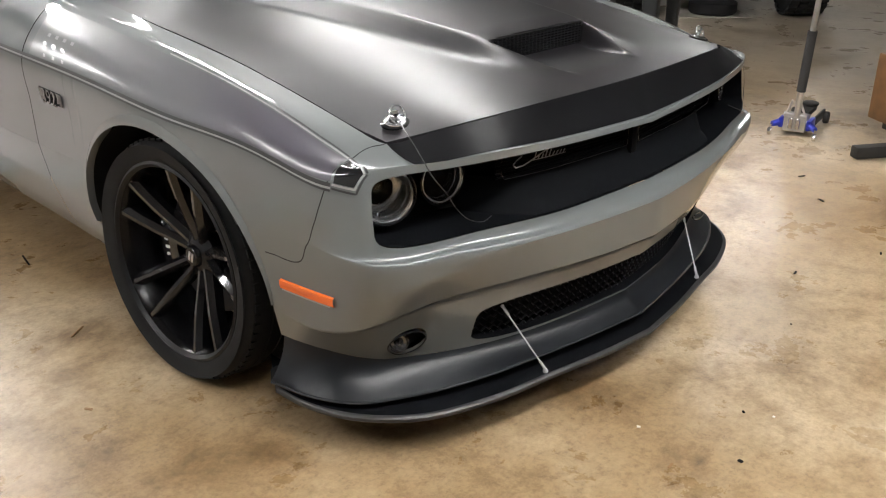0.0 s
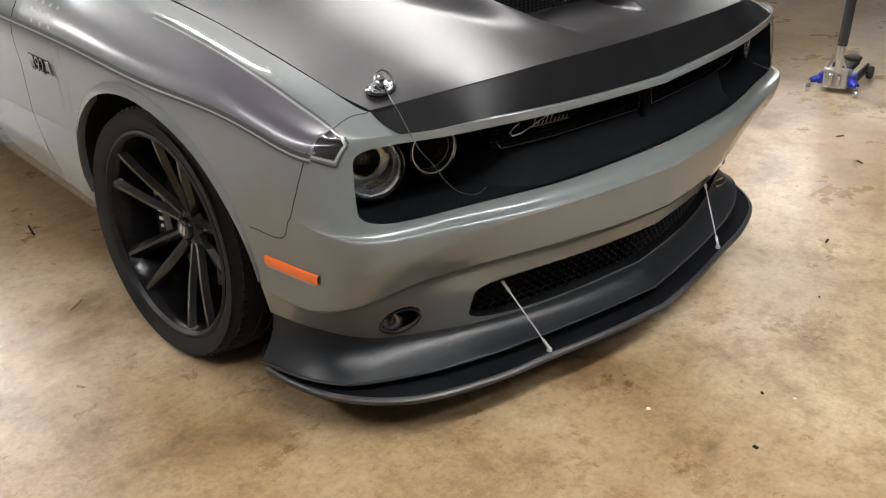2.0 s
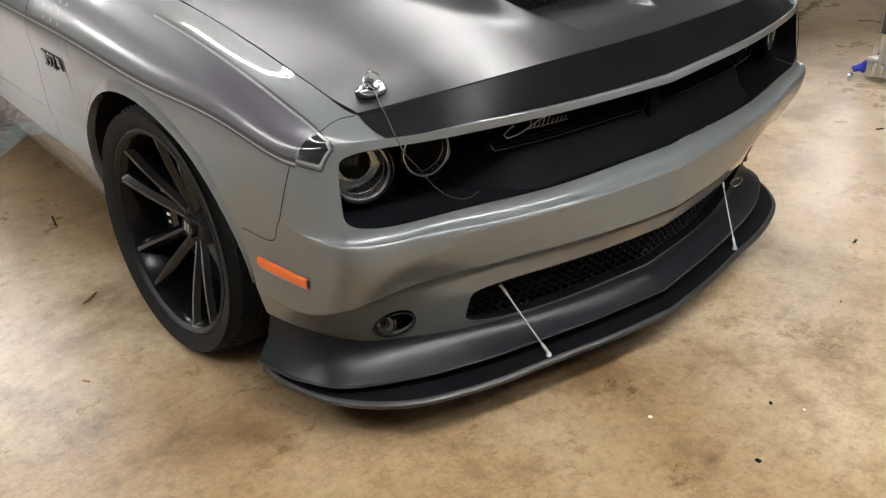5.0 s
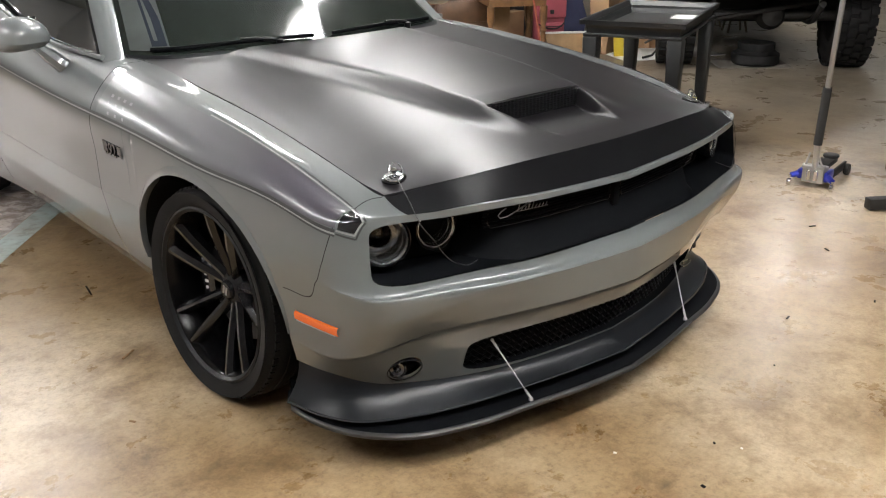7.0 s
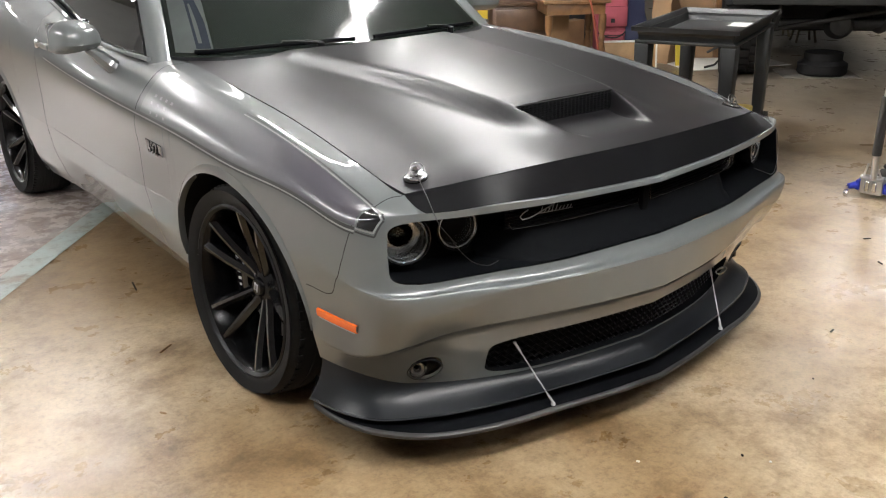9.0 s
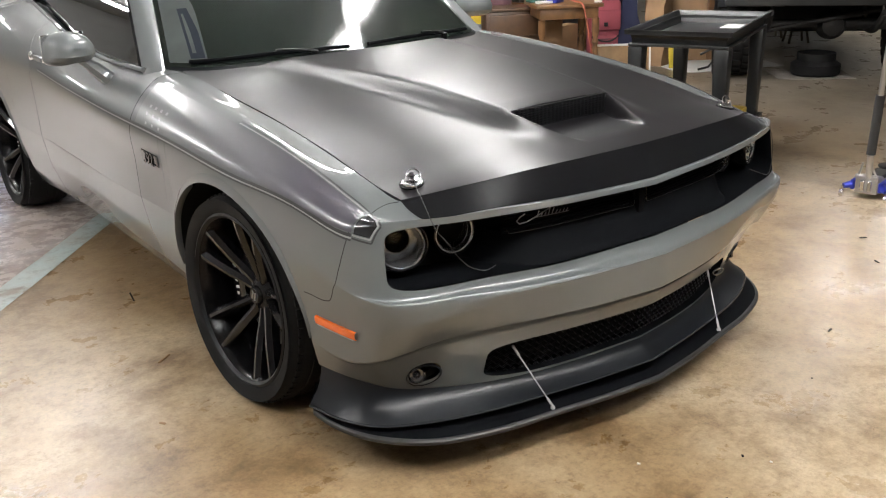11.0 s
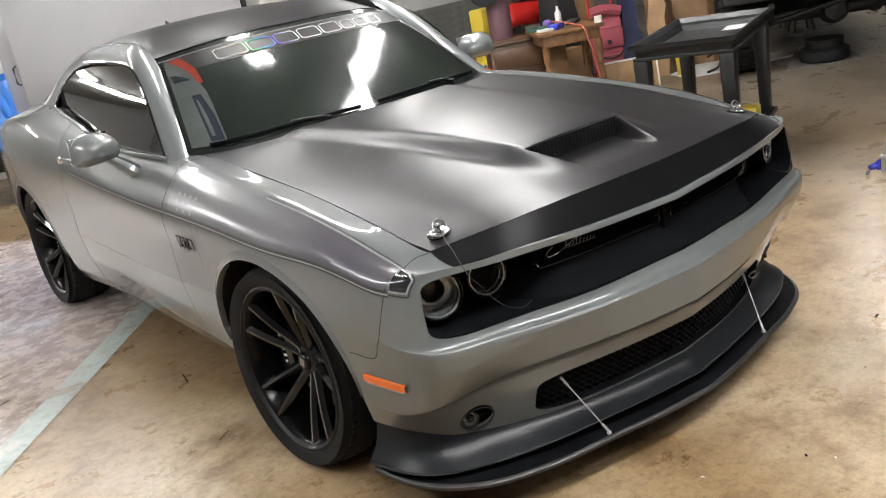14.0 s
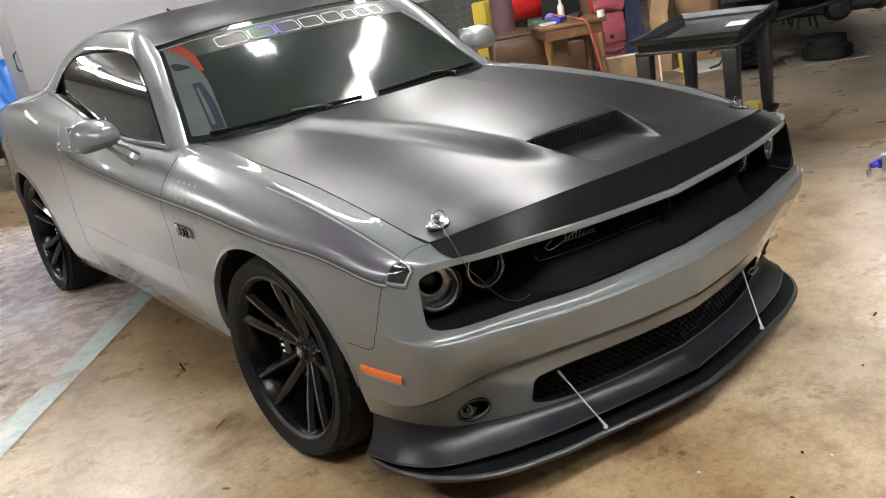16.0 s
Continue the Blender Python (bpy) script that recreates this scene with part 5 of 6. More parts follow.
PALEWOOD = material("light plywood", (0.30, 0.18, 0.08), 0.55, vary=0.2, vscale=10, bump=0.05, scale=80)
CARD = material("brown cardboard", (0.27, 0.165, 0.085), 0.8, vary=0.15, vscale=6, bump=0.05, scale=40)
DUSTYCARD = material("dusty grey card", (0.20, 0.18, 0.155), 0.8, vary=0.25, vscale=5)
CREAM = material("grimy cream steel", (0.22, 0.19, 0.13), 0.6, vary=0.3, vscale=12)
CARTBLACK = material("black moulded plastic", (0.009, 0.0095, 0.010), 0.36, bump=0.06, scale=200, vary=0.2, vscale=5)
DARKWOOD = material("dark varnished wood", (0.060, 0.030, 0.014), 0.45, vary=0.3, vscale=10, bump=0.05, scale=60)
PURPLE = material("plum painted steel", (0.11, 0.055, 0.065), 0.4, vary=0.15, vscale=6)
RED = material("red enamel", (0.50, 0.02, 0.018), 0.28, vary=0.1)
ORANGE = material("orange print", (0.7, 0.16, 0.03), 0.6)
YELLOW = material("yellow plastic", (0.48, 0.36, 0.03), 0.45, vary=0.1)
PINK = material("faded red nylon", (0.28, 0.055, 0.075), 0.75, bump=0.1, scale=120, vary=0.2)
NAVY = material("navy cloth", (0.015, 0.018, 0.05), 0.8, bump=0.1, scale=100)
BLACKCLOTH = material("black nylon", (0.010, 0.010, 0.011), 0.75, bump=0.1, scale=100)
BLUE = material("blue anodised aluminium", (0.03, 0.045, 0.42), 0.3, 0.4, vary=0.1)
TARP = material("blue tarpaulin", (0.015, 0.14, 0.50), 0.45, bump=0.2, scale=12, vary=0.2)
ALU = material("cast aluminium", (0.55, 0.55, 0.56), 0.35, 0.9, bump=0.05, scale=100)
FOAM = material("black foam grip", (0.018, 0.017, 0.017), 0.85, bump=0.1, scale=200)
OLDSTEEL = material("dusty black steel", (0.02, 0.019, 0.018), 0.6, 0.3, vary=0.4, vscale=8)
OFFWHITE = material("off-white paint", (0.62, 0.61, 0.58), 0.5, vary=0.08)
PAPER = material("white paper", (0.8, 0.8, 0.78), 0.7)
SLATGREY = material("weathered grey board", (0.14, 0.14, 0.125), 0.7, vary=0.3, vscale=8, bump=0.1, scale=40)
CABGREY = material("satin grey sheet steel", (0.225, 0.218, 0.226), 0.38, vary=0.06, vscale=1.5)
VIOLET = material("violet plastic", (0.16, 0.09, 0.35), 0.4)
GREENPAD = material("dark green pad", (0.02, 0.07, 0.05), 0.7)
REELRED = material("orange-red cable", (0.62, 0.07, 0.02), 0.5)
HOSE = material("orange rubber hose", (0.30, 0.075, 0.045), 0.55)
LINEPAINT = worn_material("worn blue-grey floor line", [(0.38, (0.30, 0.25, 0.19)), (0.44, (0.44, 0.47, 0.44)), (0.58, (0.46, 0.54, 0.52)), (0.66, (0.62, 0.62, 0.58))], 2.6, (0.25, 0.5))
PALEFLOOR = worn_material("bay floor with painted glare and worn paint", [(0.34, (0.24, 0.19, 0.15)), (0.45, (0.44, 0.36, 0.31)), (0.56, (0.56, 0.49, 0.46)), (0.68, (0.62, 0.62, 0.63))], 1.3, (0.16, 0.38))


def along(p, q, width, z=0.0):
    p, q = Vector((*p, z)), Vector((*q, z))
    d = (q - p).normalized()
    n = Vector((-d.y, d.x, 0))
    return p, q, n * width


# bay beyond a worn line: floor glare painted as pale colour, with patches of worn paint
bm = B()
A0, A1 = Vector((-3.9, -1.35, 0)), Vector((0.75, 3.95, 0))
d = (A1 - A0).normalized()
nrm = Vector((-d.y, d.x, 0))
pts = [A0 + nrm * 0.10, A1 + nrm * 0.10, A1 + nrm * 4.6, A0 + nrm * 4.6]
vs = [bm.verts.new((p.x, p.y, 0.003)) for p in pts]
bm.faces.new(vs)
solid("floor_bay", bm, PALEFLOOR, "bay floor behind a line, its glare painted pale, with worn paint", "floor", kind="structure", smooth=False)
bm = B()
seg = 26
rows = []
for i in range(seg + 1):
    p = A0 + (A1 - A0) * (i / seg)
    e = 0.006 * (random.random() - 0.5)
    rows.append([p + nrm * (-0.045 + e) + Vector((0, 0, 0.004)), p + nrm * (0.095 - e) + Vector((0, 0, 0.0045))])
grid(bm, rows, flip=True)
solid("floor_line", bm, LINEPAINT, "worn blue-grey painted bay line on the concrete", "floor line", kind="structure", smooth=False)

# bits of debris on the floor
for k, (x, y, ang, ln) in enumerate(((-1.069, 0.494, 35, 0.035), (-0.95, 1.163, 80, 0.05), (0.957, -0.987, 10, 0.014), (-1.25, 0.05, 120, 0.012), (1.75, -0.75, 60, 0.016), (1.35, -1.15, 20, 0.010), (-0.35, -1.25, 5, 0.011), (2.0, -0.55, 150, 0.018), (-1.6, 1.75, 25, 0.03))):
    bm = B()
    box(bm, -ln, ln, -0.0035, 0.0035, 0.0, 0.005, 0.0015)
    solid("twig" if ln > 0.02 else "crumb", bm, DULLBLACK if k % 3 else CARD, "tiny dark scrap lying on the concrete floor", "debris", (x, y, 0.0), ang, group="scraps on the floor")


rs = random.Random(11)
for k in range(26):
    x, y = rs.uniform(-2.2, 2.2), rs.uniform(-1.9, -0.95)
    ln = rs.uniform(0.003, 0.007)
    bm = B()
    box(bm, -ln, ln, -ln * 0.7, ln * 0.7, 0.0, 0.004, 0.001)
    solid("crumb", bm, PAPER if k % 2 else DULLBLACK, "tiny pale grit crumb on the concrete floor" if k % 2 else "tiny dark grit crumb on the concrete floor", "debris", (x, y, 0.0), rs.uniform(0, 180), group="grit on the floor")

# trolley jack
def trolley_jack(at, turn):
    ob = thing("trolley_jack", "small aluminium trolley jack with blue caster arms and a tall handle", "jack", at, turn)
    bm = B()
    box(bm, -0.058, 0.058, 0.0, 0.10, 0.028, 0.112, 0.006)
    part("pump_block", bm, ALU, ob, "cast aluminium pump block")
    part("cross_bar", rod(B(), (-0.060, 0.008, 0.118), (0.060, 0.008, 0.118), 0.015, 16), ALU, ob, "round aluminium cross bar")
    for sx in (-1, 1):
        bm = B()
        rod(bm, (0.019 * sx, -0.004, 0.046), (0.019 * sx, -0.004, 0.096), 0.0125, 16)
        lathe(bm, [(0.0126, 0.096), (0.008, 0.103), (0.001, 0.104)], 16, "Z", (0.019 * sx, -0.004, 0))
        part("cylinder", bm, CHROME, ob, "polished pump cylinder")
        bm = B()
        box(bm, -0.012, 0.012, 0.0, 0.115, 0.040, 0.096, 0.008, Matrix.Translation((0.072 * sx, 0, 0)))
        part("side_cheek", bm, BLUE, ob, "blue anodised side cheek")
        bm = B()
        box(bm, -0.007, 0.007, 0.10, 0.40, 0.028, 0.075, 0.004, Matrix.Translation((0.066 * sx, 0, 0)))
        part("side_plate", bm, OLDSTEEL, ob, "dark side plate")
        arm = B()
        rod(arm, (0.078 * sx, 0.02, 0.066), (0.112 * sx, -0.012, 0.058), 0.021, 12, 0.015)
        part("caster_arm", arm, BLUE, ob, "blue caster arm")
        bm = B()
        rod(bm, (0.116 * sx, -0.018, 0.034), (0.116 * sx, -0.018, 0.060), 0.007, 10)
        lathe(bm, [(0.001, -0.010), (0.018, -0.010), (0.021, -0.005), (0.021, 0.005), (0.018, 0.010), (0.001, 0.010)], 18, "X", (0.116 * sx, -0.022, 0.021))
        part("caster", bm, CHROME, ob, "small bright caster")
        bm = B()
        lathe(bm, [(0.001, -0.014), (0.030, -0.014), (0.034, -0.008), (0.034, 0.008), (0.030, 0.014), (0.001, 0.014)], 20, "X", (0.088 * sx, 0.37, 0.034))
        part("front_wheel", bm, OLDSTEEL, ob)
        part("handle_yoke", rod(B(), (0.046 * sx, 0.006, 0.125), (0.020 * sx, -0.030, 0.205), 0.006, 8), ALU, ob)
    bm = B()
    box(bm, -0.034, 0.034, 0.09, 0.36, 0.070, 0.102, 0.008)
    part("lift_arm", bm, OLDSTEEL, ob, "dark steel lift arm")
    bm = B()
    lathe(bm, [(0.001, 0.100), (0.040, 0.100), (0.045, 0.106), (0.045, 0.116), (0.038, 0.120), (0.001, 0.117)], 24, "Z", (0, 0.33, 0))
    part("saddle", bm, OLDSTEEL, ob)
    low, mid, high, top = Vector((0.008, 0.0, 0.12)), Vector((0.020, -0.055, 0.263)), Vector((0.032, -0.068, 0.578)), Vector((0.062, -0.10, 1.36))
    part("handle_socket", rod(B(), low, mid, 0.017, 16), ALU, ob, "aluminium handle socket")
    part("handle", rod(B(), mid, top, 0.0145, 16), ALU, ob, "polished aluminium handle tube")
    bm = rod(B(), mid, high, 0.0235, 20)
    part("foam_sleeve", bm, FOAM, ob, "black foam sleeve")
    return ob


trolley_jack((2.585, -0.237, 0), -80)


# floor stand seen at the edge: black tube foot and wooden block
st = thing("floor_stand", "black steel tube stand with a wooden block on it", "stand", (2.78, -0.86, 0), -35)
part("foot_bar", box(B(), -0.42, 0.40, -0.03, 0.03, 0.004, 0.064, 0.006), OLDSTEEL, st)
part("cross_bar", box(B(), -0.10, -0.05, -0.36, 0.25, 0.066, 0.116, 0.006), OLDSTEEL, st)
part("block", box(B(), -0.16, 0.22, 0.04, 0.30, 0.118, 0.46, 0.008), WOOD, st, "orange-brown wooden block")


# utility cart
def cart(at, turn, L, Wd, H):
    ob = thing("utility_cart", "black moulded plastic two-shelf utility cart with a paper label", "cart", at, turn)
    for z, deep, name in ((H, 0.095, "tray"), (0.20, 0.07, "lower_shelf")):
        bm = B()
        box(bm, -L / 2 + 0.02, L / 2 - 0.02, -Wd / 2 + 0.02, Wd / 2 - 0.02, z - deep, z - deep + 0.018, 0.005)
        # sloping walls with a rolled rim
        ring = [(x * sx_, y * sy_) for (x, y), (sx_, sy_) in zip([(L / 2, Wd / 2)] * 4, ((-1, -1), (1, -1), (1, 1), (-1, 1)))]
        prof = [(0.040, -deep), (0.034, -0.030), (0.002, -0.026), (-0.003, -0.012), (0.0, 0.0), (0.016, 0.0), (0.022, -0.008), (0.046, -deep + 0.017)]
        loops = [[bm.verts.new((cx - math.copysign(i, cx), cy - math.copysign(i, cy), z + dz)) for cx, cy in ring] for i, dz in prof]
        for lo_, hi_ in zip(loops[:-1], loops[1:]):
            for k in range(4):
                bm.faces.new((lo_[k], lo_[(k + 1) % 4], hi_[(k + 1) % 4], hi_[k]))
        part(name, bm, CARTBLACK, ob, sharp=50)
    for sx in (-1, 1):
        for sy in (-1, 1):
            # legs wide at the tray, tapering to the shelf
            bm = B()
            x, y = sx * (L / 2 - 0.075), sy * (Wd / 2 - 0.062)
            box(bm, x - 0.052, x + 0.052, y - 0.042, y + 0.042, 0.10, H - 0.094, 0.014)
            for v in bm.verts:
                f = (v.co.z - 0.10) / (H - 0.194)
                v.co.x = x + (v.co.x - x) * (0.72 + 0.42 * f ** 2)
                v.co.y = y + (v.co.y - y) * (0.78 + 0.30 * f ** 2)
            part("leg", bm, CARTBLACK, ob)
            bm = B()
            lathe(bm, [(0.001, -0.015), (0.045, -0.015), (0.05, -0.008), (0.05, 0.008), (0.045, 0.015), (0.001, 0.015)], 20, "X", (x, y, 0.05))
            part("caster", bm, RUBBER, ob)
    part("label", box(B(), L / 2 - 0.30, L / 2 - 0.10, -0.19, -0.05, H - 0.0765, H - 0.0745), PAPER, ob, "white paper label")
    return ob


cart((2.672, 0.96, 0), 23, 1.13, 0.62, 0.86)
bm = B()
box(bm, -0.06, 0.06, -0.05, 0.05, 0, 0.2, 0.01)
solid("yellow_case", bm, YELLOW, "yellow plastic case on the cart's lower shelf", "case", (2.72, 0.70, 0.15), 20)


# side table with turned legs
def side_table(at, turn, L, Wd, H):
    ob = thing("side_table", "brown wooden side table with turned legs", "table", at, turn)
    part("tabletop", box(B(), -L / 2, L / 2, -Wd / 2, Wd / 2, H - 0.035, H, 0.01), WOOD, ob)
    part("apron", box(B(), -L / 2 + 0.04, L / 2 - 0.04, -Wd / 2 + 0.04, Wd / 2 - 0.04, H - 0.13, H - 0.036, 0.004), WOOD, ob)
    prof = [(0.022, 0.0), (0.028, 0.05), (0.02, 0.08), (0.034, 0.20), (0.036, 0.30), (0.02, 0.38), (0.032, 0.41), (0.02, 0.44), (0.034, 0.50), (0.034, H - 0.13)]
    for x in (-L / 2 + 0.06, L / 2 - 0.06):
        for y in (-Wd / 2 + 0.06, Wd / 2 - 0.06):
            part("leg", lathe(B(), prof, 16, "Z", (x, y, 0)), WOOD, ob, "turned wooden leg")
    return ob


side_table((3.925, 3.415, 0), -32, 0.60, 0.62, 0.75)
bm = B()
box(bm, -0.075, 0.075, -0.05, 0.05, 0, 0.045, 0.008)
solid("parts_box", bm, BLUE, "small blue parts box on the wooden table", "box", (3.80, 3.38, 0.751), 20)
bm = B()
box(bm, -0.07, 0.07, -0.04, 0.04, 0, 0.022, 0.006)
solid("rag", bm, OFFWHITE, "folded white rag on the wooden table", "rag", (3.68, 3.40, 0.751), -15)
bm = B()
lathe(bm, [(0.001, 0), (0.03, 0), (0.03, 0.11), (0.012, 0.14), (0.012, 0.17), (0.001, 0.17)], 20)
solid("spray_bottle", bm, OFFWHITE, "white spray bottle on the wooden table", "bottle", (4.06, 3.60, 0.751))
bm = B()
tube(bm, smooth_line([(3.97, 3.64, 0.80), (3.93, 3.44, 0.79), (3.87, 3.22, 0.768), (3.845, 3.085, 0.74), (3.85, 3.06, 0.66), (3.90, 3.04, 0.40), (3.95, 3.03, 0.12), (4.0, 3.07, 0.012)], 40), 0.0085, 8)
solid("air_hose", bm, HOSE, "orange rubber air hose hanging over the table", "hose")

bm = B()
rod(bm, (0, 0, 0), (0, 0, 0.055), 0.035, 18)
solid("tin_can", bm, OFFWHITE, "small white tin can on the wooden table", "can", (4.03, 3.08, 0.751))
bm = B()
bmesh.ops.create_uvsphere(bm, u_segments=16, v_segments=10, radius=0.045)
bmesh.ops.scale(bm, vec=(1, 1, 0.8), verts=bm.verts)
solid("cap", bm, VIOLET, "round violet cap lying on the wooden table", "cap", (3.93, 3.62, 0.787))
bm = B()
box(bm, -0.09, 0.09, -0.05, 0.05, 0, 0.035, 0.006)
solid("tool_case", bm, BLACKCLOTH, "flat black tool case on the wooden table", "case", (4.10, 3.46, 0.751), 30)
bm = B()
box(bm, -0.14, 0.14, -0.06, 0.06, 0, 0.03, 0.006)
solid("sanding_pad", bm, GREENPAD, "dark green sanding pad on the wooden table", "pad", (3.80, 3.55, 0.751), -20)

ob = thing("wooden_cabinet", "low brown wooden cabinet standing behind the side table", "cabinet", (3.80, 3.92, 0), -32)
part("carcass", box(B(), -0.30, 0.22, -0.16, 0.16, 0.05, 0.66, 0.01), DARKWOOD, ob)
part("top", box(B(), -0.32, 0.24, -0.18, 0.18, 0.662, 0.69, 0.008), DARKWOOD, ob)
part("drawer", box(B(), -0.27, 0.19, -0.178, -0.162, 0.44, 0.63, 0.005), DARKWOOD, ob)
part("plinth", box(B(), -0.28, 0.20, -0.14, 0.14, 0.0, 0.048), OLDSTEEL, ob)

# steel post of the vehicle lift
ob = thing("lift_post", "round plum-painted steel post with a white band", "post", (3.95, 4.30, 0))
part("shaft", lathe(B(), [(0.115, 0.02), (0.115, CEIL)], 32), PURPLE, ob)
part("band", lathe(B(), [(0.116, 1.10), (0.119, 1.11), (0.119, 1.19), (0.116, 1.20)], 32), OFFWHITE, ob, "white band")
part("base_plate", box(B(), -0.2, 0.2, -0.2, 0.2, 0, 0.02, 0.004), OLDSTEEL, ob)

# yellow cabinet, red box and compressor behind the post
ob = thing("yellow_locker", "narrow yellow plastic locker standing on the floor", "locker", (4.10, 4.74, 0), 10)
part("body", box(B(), -0.10, 0.10, -0.09, 0.09, 0, 0.97, 0.02), YELLOW, ob)
part("door", box(B(), -0.085, 0.085, -0.103, -0.092, 0.06, 0.94, 0.004), YELLOW, ob)
part("cable", tube(B(), smooth_line([(0.03, -0.11, 1.0), (0.05, -0.115, 0.8), (0.03, -0.115, 0.6), (0.06, -0.12, 0.35)], 20), 0.006, 6), BLACKCLOTH, ob, "black cable")
ob = thing("hose_reel", "black and orange-red cable reel hung on the post", "reel", (3.76, 4.24, 1.02), -30)
part("drum", lathe(B(), [(0.03, -0.05), (0.15, -0.05), (0.155, -0.035), (0.09, -0.03), (0.09, 0.03), (0.155, 0.035), (0.15, 0.05), (0.03, 0.05)], 28, "Y", (0, 0, 0.15), closed=True), BLACKCLOTH, ob, "black reel drum")
part("coil", lathe(B(), [(0.09, -0.028), (0.125, -0.026), (0.132, 0.0), (0.125, 0.026), (0.09, 0.028)], 28, "Y", (0, 0, 0.15)), REELRED, ob, "orange-red coiled cable")
part("bracket", box(B(), 0.0, 0.16, 0.052, 0.07, 0.12, 0.18, 0.004), OLDSTEEL, ob)
bm = B()
box(bm, -0.16, 0.16, -0.10, 0.10, 0, 0.46, 0.02)
solid("red_toolbox", bm, RED, "red steel toolbox on the floor by the post", "toolbox", (3.55, 4.05, 0), 15)

comp = thing("air_compressor", "red horizontal air compressor tank on a bench", "compressor", (4.80, 4.75, 0.62), -12)
bm = B()
lathe(bm, [(0.001, -0.36), (0.07, -0.35), (0.115, -0.31), (0.13, -0.26), (0.13, 0.26), (0.115, 0.31), (0.07, 0.35), (0.001, 0.36)], 28, "X", (0, 0, 0.19))
part("tank", bm, RED, comp, "glossy red tank")
for x in (-0.2, 0.2):
    part("foot", box(B(), x - 0.03, x + 0.03, -0.12, 0.12, 0.0, 0.09, 0.005), OLDSTEEL, comp)
part("motor", box(B(), -0.18, 0.14, -0.09, 0.09, 0.325, 0.47, 0.03), OLDSTEEL, comp, "black motor")
part("decal", box(B(), 0.05, 0.18, -0.134, -0.128, 0.13, 0.19), PAPER, comp, "white sticker")
ob = thing("bench", "brown wooden workbench against the wall", "bench", (5.05, 4.85, 0), -12)
part("benchtop", box(B(), -0.9, 0.9, -0.3, 0.3, 0.58, 0.62, 0.004), WOOD, ob)
for x in (-0.84, 0.84):
    for y in (-0.25, 0.25):
        part("leg", box(B(), x - 0.04, x + 0.04, y - 0.04, y + 0.04, 0, 0.578), WOOD, ob)
part("front_panel", box(B(), -0.78, 0.78, -0.27, -0.25, 0.05, 0.57, 0.003), PALEWOOD, ob)


def carton(at, turn, w, dp, h, label="plain brown cardboard box with folded flaps"):
    ob = thing("cardboard_box", label, "box", at, turn, group="cardboard boxes")
    part("carton", box(B(), -w / 2, w / 2, -dp / 2, dp / 2, 0, h, 0.006), CARD, ob)
    part("tape", box(B(), -w / 2 - 0.001, w / 2 + 0.001, -0.025, 0.025, h - 0.06, h + 0.0015), PALEWOOD, ob)
    return ob


b1 = carton((5.15, 4.50, 0.62), -12, 0.42, 0.3, 0.60, "tall brown cardboard box with an orange print")
part("print", box(B(), -0.15, 0.12, -0.153, -0.1505, 0.28, 0.56), ORANGE, b1, "orange printed patch")
carton((4.55, 4.28, 0.0), 5, 0.55, 0.4, 0.42)
carton((4.02, 3.80, 0.0), -10, 0.34, 0.24, 0.55)

# folding hand truck bag, clothes and framed case
ob = thing("hand_truck", "faded red nylon bag on a folding hand truck", "hand truck", (5.02, 3.92, 0), -35)
part("bag", box(B(), -0.16, 0.16, -0.10, 0.10, 0.10, 0.66, 0.04), PINK, ob)
part("flap", box(B(), -0.15, 0.15, -0.125, -0.102, 0.36, 0.56, 0.01), PINK, ob)
for x in (-0.13, 0.13):
    part("rail", rod(B(), (x, 0.12, 0.05), (x * 0.9, 0.16, 1.05), 0.012, 10), RED, ob, "red tube rail")
    part("wheel", lathe(B(), [(0.001, -0.02), (0.06, -0.02), (0.07, 0), (0.06, 0.02), (0.001, 0.02)], 20, "X", (x * 1.4, 0.12, 0.07)), RUBBER, ob)
part("strap", tube(B(), smooth_line([(-0.14, -0.11, 0.30), (-0.05, -0.14, 0.26), (0.06, -0.14, 0.26), (0.14, -0.11, 0.31)], 12), 0.008, 6), BLACKCLOTH, ob)
part("pocket", box(B(), -0.12, 0.12, -0.128, -0.102, 0.14, 0.31, 0.012), PINK, ob, "faded red front pocket")
part("zip", box(B(), -0.11, 0.11, -0.131, -0.1285, 0.27, 0.278), BLACKCLOTH, ob)
part("buckle", box(B(), -0.02, 0.02, -0.135, -0.126, 0.40, 0.44, 0.004), BLACKCLOTH, ob)
part("cloth_roll", tube(B(), smooth_line([(-0.14, -0.06, 0.72), (-0.05, -0.08, 0.74), (0.06, -0.06, 0.73), (0.15, -0.05, 0.70)], 14), 0.06, 10), PINK, ob, "rolled red cloth on top of the bag")
part("grip", rod(B(), (-0.12, 0.16, 1.04), (0.12, 0.16, 1.04), 0.016, 10), FOAM, ob)


def sack(name, mat, label, at, turn, w, dp, h, seed):
    rnd = random.Random(seed)
    bm = B()
    box(bm, -w / 2, w / 2, -dp / 2, dp / 2, 0, h)
    bmesh.ops.subdivide_edges(bm, edges=bm.edges, cuts=7, use_grid_fill=True)
    for v in bm.verts:
        f = v.co.z / h
        v.co.x *= 1 - 0.25 * f * f
        v.co.y *= 1 - 0.35 * f * f
        k = noise.noise(v.co * 7 + Vector((seed, 0, 0))) * 0.05
        v.co += Vector((k, -k * 0.7, k * 0.3 if v.co.z > 0.02 else 0))
    return solid(name, bm, mat, label, "bag", at, turn)


sack("duffel_bag", BLACKCLOTH, "black nylon duffel bag standing by the boxes", (4.85, 4.40, 0), 10, 0.36, 0.3, 1.15, 3)
